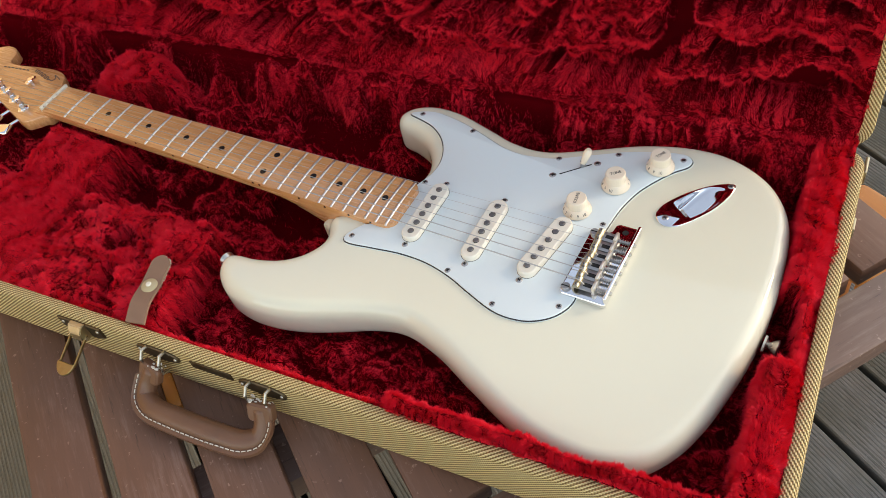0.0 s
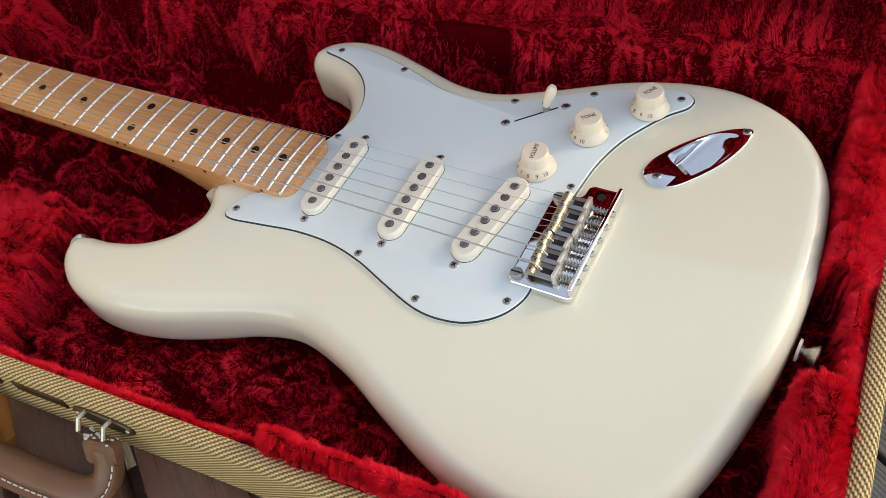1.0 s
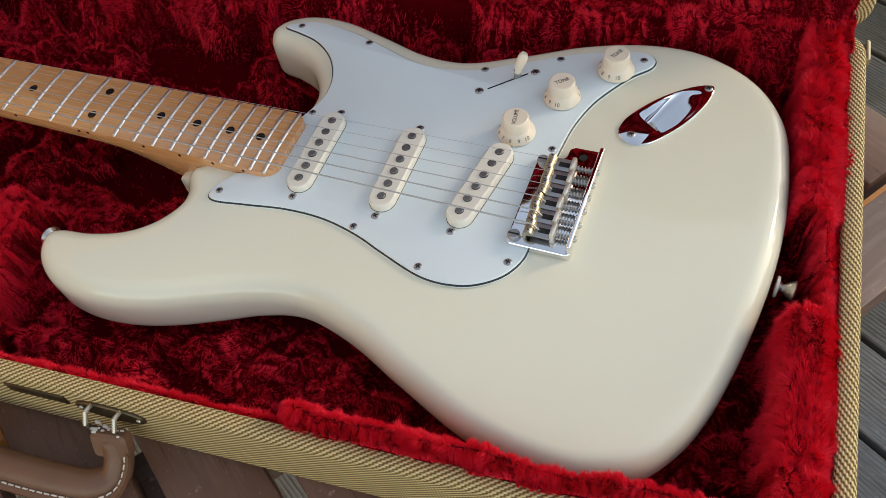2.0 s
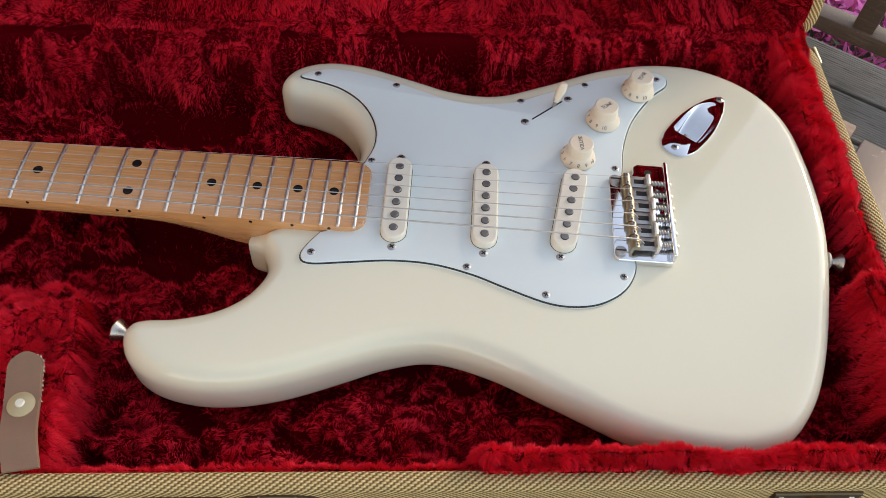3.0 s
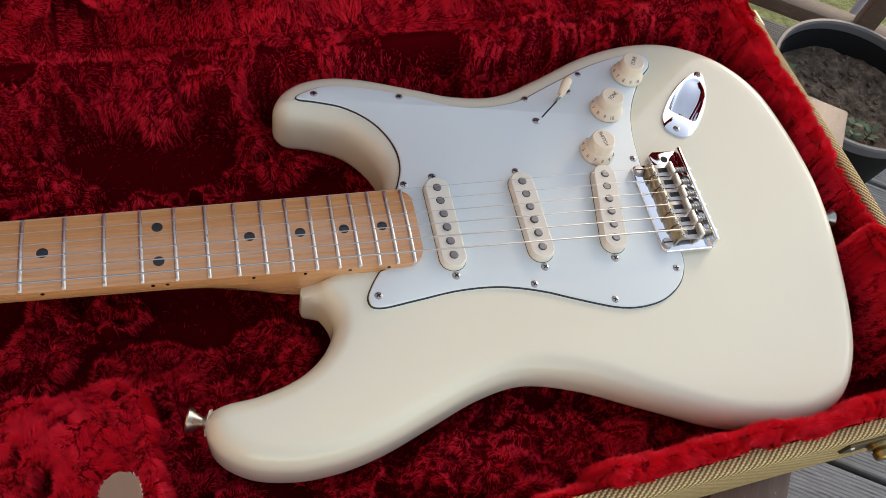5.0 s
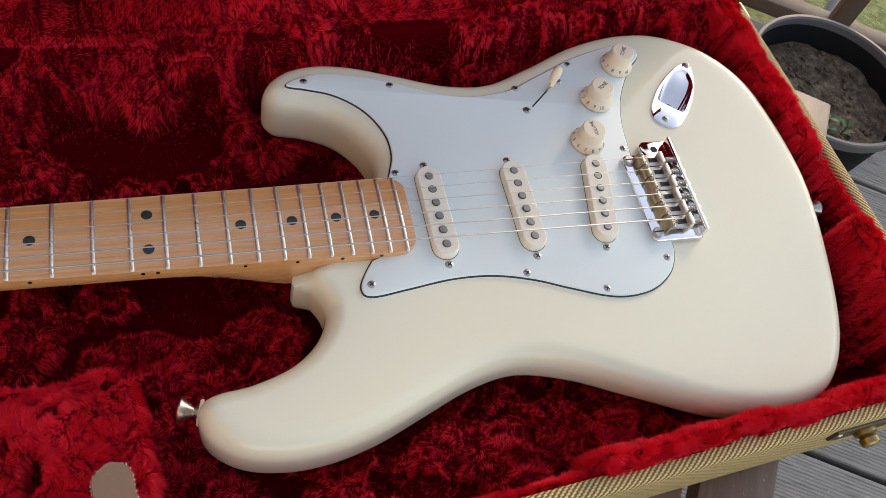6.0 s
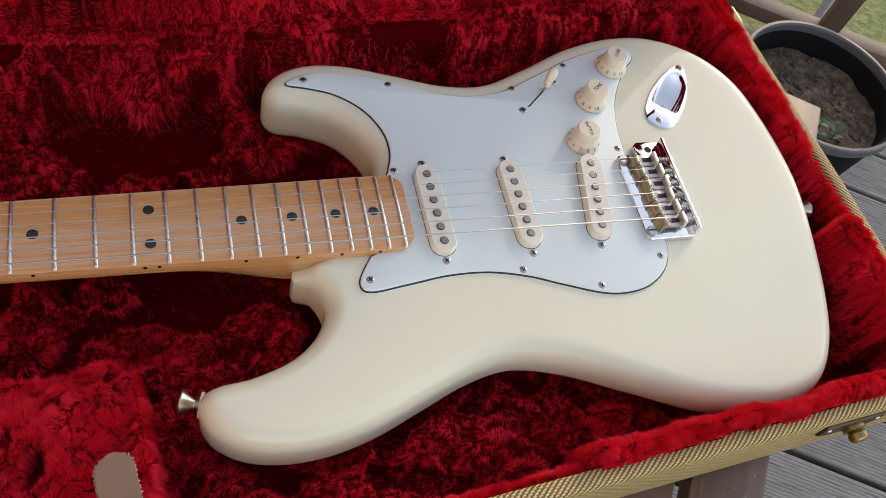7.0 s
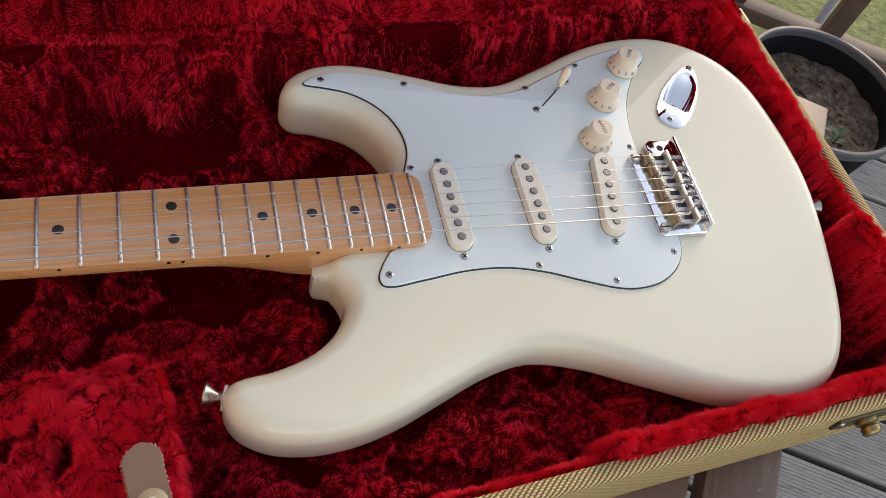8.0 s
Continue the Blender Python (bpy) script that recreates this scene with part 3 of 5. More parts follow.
def lid_lining():
    """The plush in the lid. Local frame: u, distance from the hinge, depth behind the rim."""
    us, ds = np.linspace(U0 + 0.010, U1 - 0.0102, 520), np.linspace(-0.004, 0.3735, 190)
    u, d = np.meshgrid(us, ds, indexing="ij")
    wob = 0.010 * (fbm(u * 12, d * 12, 3, 41) - 0.5)
    edge = np.minimum(np.minimum(u - U0, U1 - u), 0.3805 - d) - WALL + wob
    n1 = fbm(u * 8 + 1.5 * fbm(u * 6, d * 6, 2, 55), d * 24, 3, 51) - 0.5
    tuft = 1 - np.clip(np.abs(n1) * 5.0, 0, 1) ** 0.8
    lumps = fbm(u * 36, d * 50, 3, 61) - 0.5
    fine = fbm(u * 110, d * 120, 2, 63) - 0.5
    pit = hollows(u, d, 15, 42, 83, 0.585, 0.63)
    pit2 = hollows(u, d, 34, 62, 85, 0.59, 0.64)
    tufts = hollows(u, d, 55, 75, 89, 0.52, 0.63)
    rough = 0.005 * tufts + 0.012 - 0.030 * lumps - 0.005 * fine + 0.008 * tuft + 0.042 * pit + 0.028 * pit2
    near_hinge = 1 - sstep(0.014, 0.030, d + 0.4 * wob)
    on = sstep(-0.002, 0.020, edge)
    depth = on * (1 - near_hinge) * rough - near_hinge * (0.010 * sstep(0.0, 0.010, edge) + 0.005 * lumps) + 0.004 * on * (1 - near_hinge)
    depth = np.clip(depth, -0.016, 0.056)
    flat = np.clip(0.32 + 0.45 * sstep(0.40, 0.60, fbm(u * 14, d * 30, 3, 79)), 0, 1)
    # hollows lose their pile: the dark backing paints the shade in them
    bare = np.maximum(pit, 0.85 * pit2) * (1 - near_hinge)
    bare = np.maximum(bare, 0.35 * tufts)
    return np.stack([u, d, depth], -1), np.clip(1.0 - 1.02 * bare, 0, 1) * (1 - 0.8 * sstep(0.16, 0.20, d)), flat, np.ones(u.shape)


def sweep_shell(outline, profile):
    """A tray wall: the profile of (inset, height) goes round the outline; the map holds metres along and across."""
    pts = ccw(outline)
    nrm = inward(pts, 0)
    n, k = len(pts), len(profile)
    s = np.r_[0, np.cumsum(np.linalg.norm(np.roll(pts, -1, 0) - pts, axis=1))]
    pr = np.array(profile)
    w = np.r_[0, np.cumsum(np.linalg.norm(np.diff(pr, axis=0), axis=1))]
    bm = bmesh.new()
    uvl = bm.loops.layers.uv.new("UVMap")
    rows = [[bm.verts.new((*(pts[i] + pr[j, 0] * nrm[i]), pr[j, 1])) for j in range(k)] for i in range(n)]
    for i in range(n):
        for j in range(k - 1):
            f = bm.faces.new((rows[i][j], rows[(i + 1) % n][j], rows[(i + 1) % n][j + 1], rows[i][j + 1]))
            for lp, (a, b) in zip(f.loops, ((i, j), (i + 1, j), (i + 1, j + 1), (i, j + 1))):
                lp[uvl].uv = (s[a], w[b])
    bm.faces.new([rows[i][-1] for i in range(n)])
    return bm


def case_parts():
    case = thing("guitar_case", "open tweed guitar case with crumpled red plush lining", "guitar case", m=CASE)
    b = TABLE + 0.001
    prof = [(WALL, RIM - 0.045), (WALL, RIM - 0.0015), (WALL - 0.001, RIM), (0.0035, RIM), (0.0016, RIM - 0.0006), (0.0005, RIM - 0.0018), (0, RIM - 0.0035),
            (0, b + 0.007), (0.0012, b + 0.003), (0.004, b + 0.0008), (0.009, b)]
    part("tray", sweep_shell(rounded(U0, U1, V0, V1, 0.022), prof), "tweed", case, "tweed-covered bottom tray", smooth=60)
    P, weight, flat, tall = tray_lining()
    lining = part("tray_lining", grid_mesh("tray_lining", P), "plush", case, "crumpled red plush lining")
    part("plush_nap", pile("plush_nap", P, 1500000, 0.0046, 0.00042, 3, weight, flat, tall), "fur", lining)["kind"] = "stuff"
    # lid
    ph = radians(102.0)
    c, s = math.cos(ph), math.sin(ph)
    m = Matrix(((1, 0, 0, 0), (0, -c, -s, V1), (0, s, -c, RIM - 0.003), (0, 0, 0, 1)))
    D = V1 - V0
    prof = [(WALL, -0.045), (WALL, -0.0015), (WALL - 0.001, 0), (0.0035, 0), (0.0016, -0.0006), (0.0005, -0.0018), (0, -0.0035), (0, -0.055), (0.0012, -0.059), (0.004, -0.0615), (0.009, -0.062)]
    lid = part("lid", sweep_shell(rounded(U0, U1, 0.0, D, 0.022), prof), "tweed", case, "raised tweed-covered lid", m=m, smooth=60)
    Q, weight, flat, tall = lid_lining()
    Q[..., 2] *= -1
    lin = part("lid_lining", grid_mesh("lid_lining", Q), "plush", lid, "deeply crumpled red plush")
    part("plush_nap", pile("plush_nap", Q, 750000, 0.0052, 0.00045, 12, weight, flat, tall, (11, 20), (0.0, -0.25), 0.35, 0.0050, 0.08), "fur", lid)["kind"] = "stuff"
    # hinge clips at the end
    for z0, w in ((RIM - 0.012, 0.0),):
        bm = box((0.003, 0.020, 0.016), (U1 + 0.0010, V1 - 0.016, z0 + 0.002), 0.0012)
        part("hinge_clip", bm, "pale_brass", case, "small pale metal clip")
        bm = box((0.003, 0.014, 0.012), (U1 + 0.0010, V1 - 0.075, RIM - 0.020), 0.0012)
        part("hinge_clip", bm, "pale_brass", case)
    # handle plates and rings
    vw = V0
    for u0 in (0.289, 0.401):
        pl = slab([(a * 0.024 + u0 + 0.024, bb * 0.0085) for a, bb in [(math.cos(t), abs(math.sin(t)) ** 0.7 * (1 if math.sin(t) >= 0 else -1)) for t in np.linspace(0, 2 * math.pi, 28, endpoint=False)]],
                  [(0, 0), (0, 0.0012), (0.0008, 0.002)])
        pm = Matrix.Translation((0, vw, RIM - 0.0145)) @ pose(0, 0, 0, 90, 0, 0)
        plate = part("handle_plate", pl, "bronze", case, "oval bronze handle plate", m=pm)
        for du in (0.014, 0.034):
            ring = tube([(u0 + du, vw - 0.001, RIM - 0.008), (u0 + du, vw - 0.007, RIM - 0.006), (u0 + du, vw - 0.012, RIM - 0.012), (u0 + du, vw - 0.013, RIM - 0.024),
                         (u0 + du, vw - 0.008, RIM - 0.028)], 0.0016, 8)
            part("ring", ring, "nickel", case, "worn nickel handle loop")
        for du in (0.004, 0.044):
            part("rivet", lathe([(0, 0.0014), (0.0013, 0.001), (0.0018, 0)], 12, Matrix.Translation((u0 + du, vw - 0.002, RIM - 0.0145)) @ pose(0, 0, 0, 90, 0, 0)), "nickel", case)
    bm = box((0.044, 0.0016, 0.010), (0.372, vw - 0.0004, RIM - 0.0135), 0.0006)
    part("name_plate", bm, "bronze", case, "blank bronze plate between the handle loops")
    # leather handle resting on the table
    zt = TABLE
    pts = spline([(0.311, vw - 0.011, RIM - 0.023), (0.3045, vw - 0.018, zt + 0.024), (0.303, vw - 0.028, zt + 0.0135), (0.316, vw - 0.0365, zt + 0.0115), (0.343, vw - 0.0385, zt + 0.0115),
                  (0.392, vw - 0.0385, zt + 0.0115), (0.416, vw - 0.0360, zt + 0.0115), (0.427, vw - 0.028, zt + 0.0135), (0.4295, vw - 0.018, zt + 0.024), (0.427, vw - 0.011, RIM - 0.023)], 7, False)
    k = len(pts)
    rad = [0.0080 + 0.0022 * math.sin(math.pi * i / (k - 1)) - 0.002 * (i in (0, k - 1)) for i in range(k)]
    handle = part("handle", tube(pts, rad, 14), "leather", case, "worn brown leather handle with pale stitching", smooth=50)
    mid = np.array([0.366, vw - 0.006])
    flange = []
    for i, p in enumerate(pts):
        o = p[:2] - np.array([mid[0] + (p[0] - mid[0]) * 0.75, mid[1]])
        o /= np.linalg.norm(o)
        flange.append((p, np.array([*o, 0])))
    bm = bmesh.new()
    rows = []
    for p, o in flange[3:-3]:
        a, b2 = p + o * 0.006, p + o * 0.0145
        rows.append([bm.verts.new(q) for q in (a + (0, 0, -0.0025), b2 + (0, 0, -0.0022), b2 + (0, 0, 0.0018), a + (0, 0, 0.003))])
    for r1, r2 in zip(rows, rows[1:]):
        for q in range(4):
            bm.faces.new((r1[q], r1[(q + 1) % 4], r2[(q + 1) % 4], r2[q]))
    bm.faces.new(rows[0])
    bm.faces.new(rows[-1][::-1])
    part("flange", bm, "leather", handle, "stitched leather edge")
    bm = bmesh.new()
    line = np.array([p + o * 0.0108 + (0, 0, 0.0026) for p, o in flange[3:-3]])
    seg = np.r_[0, np.cumsum(np.linalg.norm(np.diff(line, axis=0), axis=1))]
    for t in np.arange(0.002, seg[-1] - 0.004, 0.0052):
        a, b2 = (np.array([np.interp(q, seg, line[:, kk]) for kk in range(3)]) for q in (t, t + 0.0035))
        tube([a, (a + b2) / 2 + (0, 0, 0.0004), b2], 0.00055, 5, bm=bm)
    part("stitching", bm, "thread", handle, "cream stitches")
    for e, n in ((0, 1), (-1, -2)):
        p, q = Vector(pts[e]), Vector(pts[n])
        d = (q - p).normalized()
        side = Vector((1, 0, 0))
        m = Matrix((side, d, side.cross(d))).transposed().to_4x4()
        m.translation = p + d * 0.004 + Vector((0, -0.001, 0.001))
        part("end_tab", slab(rounded(-0.0122, 0.0122, -0.0075, 0.0105, 0.0045), [(0.0018, -0.0052), (0, -0.0034), (0, 0.0034), (0.0018, 0.0052)]), "leather", handle, "flat leather end folded round the loops", m=m, smooth=40)
        bm = bmesh.new()
        rs = random.Random(5 + e)
        for _ in range(22):
            q = m @ Vector((rs.uniform(-0.0115, 0.0115), -0.0075 + rs.uniform(-0.0006, 0.0008), rs.uniform(-0.0040, 0.0050)))
            bmesh.ops.create_icosphere(bm, subdivisions=1, radius=rs.uniform(0.0006, 0.0013), matrix=Matrix.Translation(q) @ Matrix.Diagonal((1.6, 1.2, 0.8, 1)))
        part("frayed_end", bm, "thread", handle, "frayed pale leather edge")
    # latches: one hangs open, one stands shut on its plate
    for n, uc in enumerate((0.222, 0.735)):
        latch = part("latch", slab([(x * 0.026, z * 0.010) for x, z in [(-1, 0.9), (-1, -0.5), (-0.6, -1), (0.6, -1), (1, -0.5), (1, 0.9)]], [(0, 0), (0, 0.0012), (0.001, 0.002)]),
                     "bronze", case, "bronze latch plate", m=Matrix.Translation((uc, vw, RIM - 0.016)) @ pose(0, 0, 0, 90, 0, 0))
        for dx in (-0.021, 0.021):
            part("rivet", lathe([(0, 0.0032), (0.0014, 0.0028), (0.002, 0.002)], 12, Matrix.Translation((dx, 0.003, 0))), "nickel", latch)
        if n == 0:
            bx = bmesh.new()
            prof = [(0.010, 0.001), (0.010, 0.006), (0.004, 0.0105), (-0.005, 0.0115), (-0.0085, 0.009), (-0.0095, 0.001)]
            lo, hi = ([bx.verts.new((sx * 0.0085 * (1 - 0.12 * (q > 0.008)), p, q)) for p, q in prof] for sx in (-1, 1))
            for q in range(6):
                bx.faces.new((lo[q], lo[(q + 1) % 6], hi[(q + 1) % 6], hi[q]))
            bx.faces.new(lo)
            bx.faces.new(hi[::-1])
            bmesh.ops.bevel(bx, geom=bx.edges[:], offset=0.0009, segments=2, affect="EDGES")
            part("hinge_block", bx, "pale_brass", latch, "worn pale brass hinge block")
            part("pin", tube([(-0.0105, -0.003, 0.0085), (0.0105, -0.003, 0.0085)], 0.0016, 10), "nickel", latch)
            down, out = -0.0125, 0.0335
            for sx in (-1, 1):
                arm = box((0.0020, 0.0310, 0.0024), (sx * 0.0088, -0.0075, 0.0200), 0.0006, 2, None)
                bmesh.ops.rotate(arm, cent=(0, -0.0075, 0.0200), matrix=Matrix.Rotation(radians(-66), 3, "X"), verts=arm.verts[:])
                part("loop_arm", arm, "brass", latch, "brass latch loop arm")
            tip = slab([(0.0100 * math.cos(t), 0.0120 * math.sin(t) if math.sin(t) < 0 else 0.0) for t in np.linspace(0, 2 * math.pi, 40, endpoint=False)], [(0, 0), (0, 0.0018), (0.0005, 0.0024)])
            part("loop_tip", tip, "brass", latch, "round brass thumb tab", m=Matrix.Translation((0, down, out - 0.001)) @ pose(0, 0, 0, -66, 0, 0))
        else:
            part("knob", lathe([(0, 0.0125), (0.0050, 0.0125), (0.0064, 0.0112), (0.0066, 0.0075), (0.0052, 0.006), (0.0078, 0.0045), (0.0078, 0.001), (0, 0.001)], 24, Matrix.Translation((0.005, -0.004, 0))), "brass", latch, "round brass latch knob")
    return case


def strap():
    """Leather pull of the accessory box, with its snap."""
    st = thing("leather_strap", "tan leather pull strap with cream snap on red plush", "strap", m=CASE)
    path = spline([(0.2855, -0.2225, 0.791), (0.282, -0.205, 0.7975), (0.279, -0.185, 0.7975), (0.2775, -0.168, 0.801), (0.277, -0.157, 0.8045)], 6, False)
    bm = bmesh.new()
    rows = []
    n = len(path)
    for i, p in enumerate(path):
        t = i / (n - 1)
        w = 0.0102 * (1 if t < 0.8 else math.sqrt(max(0.05, 1 - ((t - 0.8) / 0.2) ** 2)))
        sd = np.array([0.98, 0.15, 0])
        rows.append([bm.verts.new(q) for q in (p - sd * w, p + sd * w, p + sd * (w - 0.0006) + (0, 0, 0.0022), p - sd * (w - 0.0006) + (0, 0, 0.0022))])
    for a, b in zip(rows, rows[1:]):
        for q in range(4):
            bm.faces.new((a[q], a[(q + 1) % 4], b[(q + 1) % 4], b[q]))
    bm.faces.new(rows[0])
    bm.faces.new(rows[-1][::-1])
    part("strap_band", bm, "suede", st, "tan leather band", smooth=40)
    sn = part("snap", lathe([(0, 0.0022), (0.003, 0.0021), (0.0058, 0.0016), (0.0075, 0.0008), (0.0078, 0)], 28), "pearl", st, "round cream snap cap", m=Matrix.Translation((0.2795, -0.187, 0.7997)))
    part("snap_center", lathe([(0, 0.0033), (0.0022, 0.0031), (0.0028, 0.002)], 20), "bone", sn)
    rs = np.random.RandomState(4)
    tr = []
    for i in range(600):
        k = rs.randint(n // 2, n)
        p = path[k] + np.array([0.98, 0.15, 0]) * 0.0100 * (1 if rs.rand() < 0.6 else -1) * (1 if k < n * 0.8 else math.sqrt(max(0.02, 1 - ((k / (n - 1) - 0.8) / 0.2) ** 2)))
        d = rs.randn(3) * 0.0007
        tr.append([p + rs.randn(3) * 0.0003, p + rs.randn(3) * 0.0003, p + d])
    part("suede_fuzz", tri_mesh("suede_fuzz", np.array(tr)), "thread", st)["kind"] = "stuff"
    return st


# ---------- the guitar: x runs from the nut to the tail, y to the treble side ----------
TOP = ZG - 0.0024
BOTTOM = TOP - 0.0445
BOARD = 0.8062


def fret_x(n):
    return 0.6477 * (1 - 2 ** (-n / 12))


JACK = (0.7065, 0.0935, 53.0)
JM = pose(JACK[0], JACK[1], TOP, 0, 0, JACK[2])
CUP = (np.array([(-0.0155, 0.0), (-0.0155, -0.0050), (-0.0148, -0.0090), (-0.006, -0.0100), (0.008, -0.0094), (0.017, -0.0066), (0.0235, 0.0), (0.017, 0.0066), (0.008, 0.0094), (-0.006, 0.0100), (-0.0148, 0.0090), (-0.0155, 0.0050)]) + (0.0155, 0)) * (1.16, 1.14) - (0.0150, 0)


def dish(x, y):
    """How far the top falls away: the forearm slope beyond a line across the bass side of the lower bout."""
    return 0.010 * float(sstep(0.0, 0.12, (x - 0.795) * 0.427 - (y - 0.03) * 0.904))


def belly(x, y):
    """How far the back is cut away at the waist on the bass side."""
    return 0.008 * float(sstep(0.45, 0.53, x) * (1 - sstep(0.60, 0.70, x)) * sstep(0.05, 0.10, -y))


def heel(x, y):
    """Where the lower side stands proud of the round-over beside the neck pocket."""
    return float(sstep(-0.0390, -0.0340, y) * (1 - sstep(-0.026, -0.022, y)) * (x < 0.42))


def body_mesh():
    """Rounded slab; the flat of the top is triangulated, with the hollow for the jack cup left open."""
    pts = BODY
    nrm = inward(pts, 8)
    n = len(pts)
    steps = 8
    rings = []
    for k in range(steps + 1):               # bottom round
        a = math.pi / 2 * k / steps
        rings.append((1 - math.sin(a), 0, BOTTOM, 1 - math.cos(a)))
    for k in range(steps + 1):
        a = math.pi / 2 * k / steps
        rings.append((1 - math.cos(a), 1, TOP, 1 - math.sin(a)))
    bm = bmesh.new()
    made = []
    for f_in, top, z0, f_z in rings:
        ring = []
        for i in range(n):
            p = pts[i] + nrm[i] * (0.0128 if top else 0.0095) * f_in
            z = z0 + (-0.0165 * f_z if top else 0.0110 * f_z)
            z += -dish(p[0], p[1]) if top else belly(p[0], p[1])
            p = p - (0.0090 * heel(*pts[i]) * (1.0 if not top else float(sstep(0.50, 0.78, f_z))), 0)
            ring.append(bm.verts.new((*p, z)))
        made.append(ring)
    for a, b in zip(made, made[1:]):
        for k in range(n):
            bm.faces.new((a[k], a[(k + 1) % n], b[(k + 1) % n], b[k]))
    bm.faces.new(made[0][::-1])
    from_in = np.array([v.co[:2] for v in made[-1]])
    cup = np.array([(JM @ Vector((*q, 0)))[:2] for q in resample(spline(CUP, 4), 48)])
    gx, gy = np.meshgrid(np.arange(0.33, 0.80, 0.009), np.arange(-0.16, 0.17, 0.009))
    gx, gy = gx.ravel(), gy.ravel()
    ok = inside(from_in, gx, gy) & (distance(from_in, gx, gy) > 0.005) & ((distance(cup, gx, gy) > 0.004)) & ~inside(cup, gx, gy)
    pv = [Vector(p) for p in from_in] + [Vector(p) for p in cup] + [Vector(p) for p in zip(gx[ok], gy[ok])]
    nc = len(cup)
    edges = [(i, (i + 1) % n) for i in range(n)] + [(n + i, n + (i + 1) % nc) for i in range(nc)]
    from mathutils.geometry import delaunay_2d_cdt
    ov, oe, of, orig, _, _ = delaunay_2d_cdt(pv, edges, [], 0, 1e-7)
    bv = []
    for k, p in enumerate(ov):
        src = [o for o in orig[k] if o < n]
        if src:
            bv.append(made[-1][src[0]])
        else:
            bv.append(bm.verts.new((p[0], p[1], TOP - dish(p[0], p[1]))))
    cen = np.array([[sum(ov[i][0] for i in f) / 3, sum(ov[i][1] for i in f) / 3] for f in of])
    good = inside(from_in, cen[:, 0], cen[:, 1]) & ~inside(cup, cen[:, 0], cen[:, 1])
    for f, g in zip(of, good):
        if g and len({bv[i] for i in f}) == 3:
            try:
                bm.faces.new([bv[i] for i in f])
            except ValueError:
                pass
    return bm


GUARD = [(0.443, -0.0285), (0.4368, -0.0375), (0.4325, -0.047), (0.4340, -0.0528), (0.4395, -0.0548), (0.462, -0.0522), (0.492, -0.0482), (0.519, -0.0488), (0.545, -0.0548), (0.566, -0.0628), (0.595, -0.0725), (0.612, -0.0733),
         (0.628, -0.0695), (0.6435, -0.0585), (0.6515, -0.044), (0.6525, -0.030), (0.650, 0.0), (0.648, 0.030), (0.6492, 0.048), (0.6515, 0.067), (0.658, 0.089), (0.6665, 0.105),
         (0.678, 0.1215), (0.6885, 0.1325), (0.6895, 0.1405), (0.683, 0.1462), (0.672, 0.1462), (0.653, 0.1415), (0.629, 0.133), (0.610, 0.1235), (0.590, 0.1135), (0.572, 0.1045), (0.555, 0.1008),
         (0.538, 0.0995), (0.520, 0.1022), (0.488, 0.1135), (0.464, 0.1208), (0.433, 0.1252), (0.416, 0.1205), (0.4085, 0.1155), (0.4092, 0.1130), (0.4225, 0.1095), (0.4400, 0.1038), (0.4555, 0.0925), (0.4650, 0.0795),
         (0.4705, 0.0640), (0.4705, 0.0490), (0.4660, 0.0350)]


def screw(parent, x, y, z, r, spin=0.0, tilt=None, name="screw"):
    """Cross-head screw: domed head with a near-black cross painted for the shade of its recess."""
    m = Matrix.Translation((x, y, z)) @ (tilt or Matrix.Identity(4)) @ pose(0, 0, 0, 0, 0, spin)
    s = part(name, SCREW, "screw", parent, m=m @ Matrix.Diagonal((r, r, r, 1)))
    part("slot", SLOT, "hole", s)
    return s


def screw_meshes():
    a = finish(lathe([(0, 0.34), (0.45, 0.32), (0.75, 0.24), (0.93, 0.13), (1, 0.03), (1.02, -0.1)], 20), "screw")
    bm = box((1.10, 0.30, 0.16), (0, 0, 0.285))
    box((0.30, 1.10, 0.16), (0, 0, 0.286), bm=bm)
    b = finish(bm, "slot")
    a.materials.append(M["screw"])
    b.materials.append(M["hole"])
    return a, b


SCREW, SLOT = screw_meshes()


def neck_half(x):
    return 0.0210 + (0.0282 - 0.0210) * np.clip(x / 0.466, -0.1, 1.02)


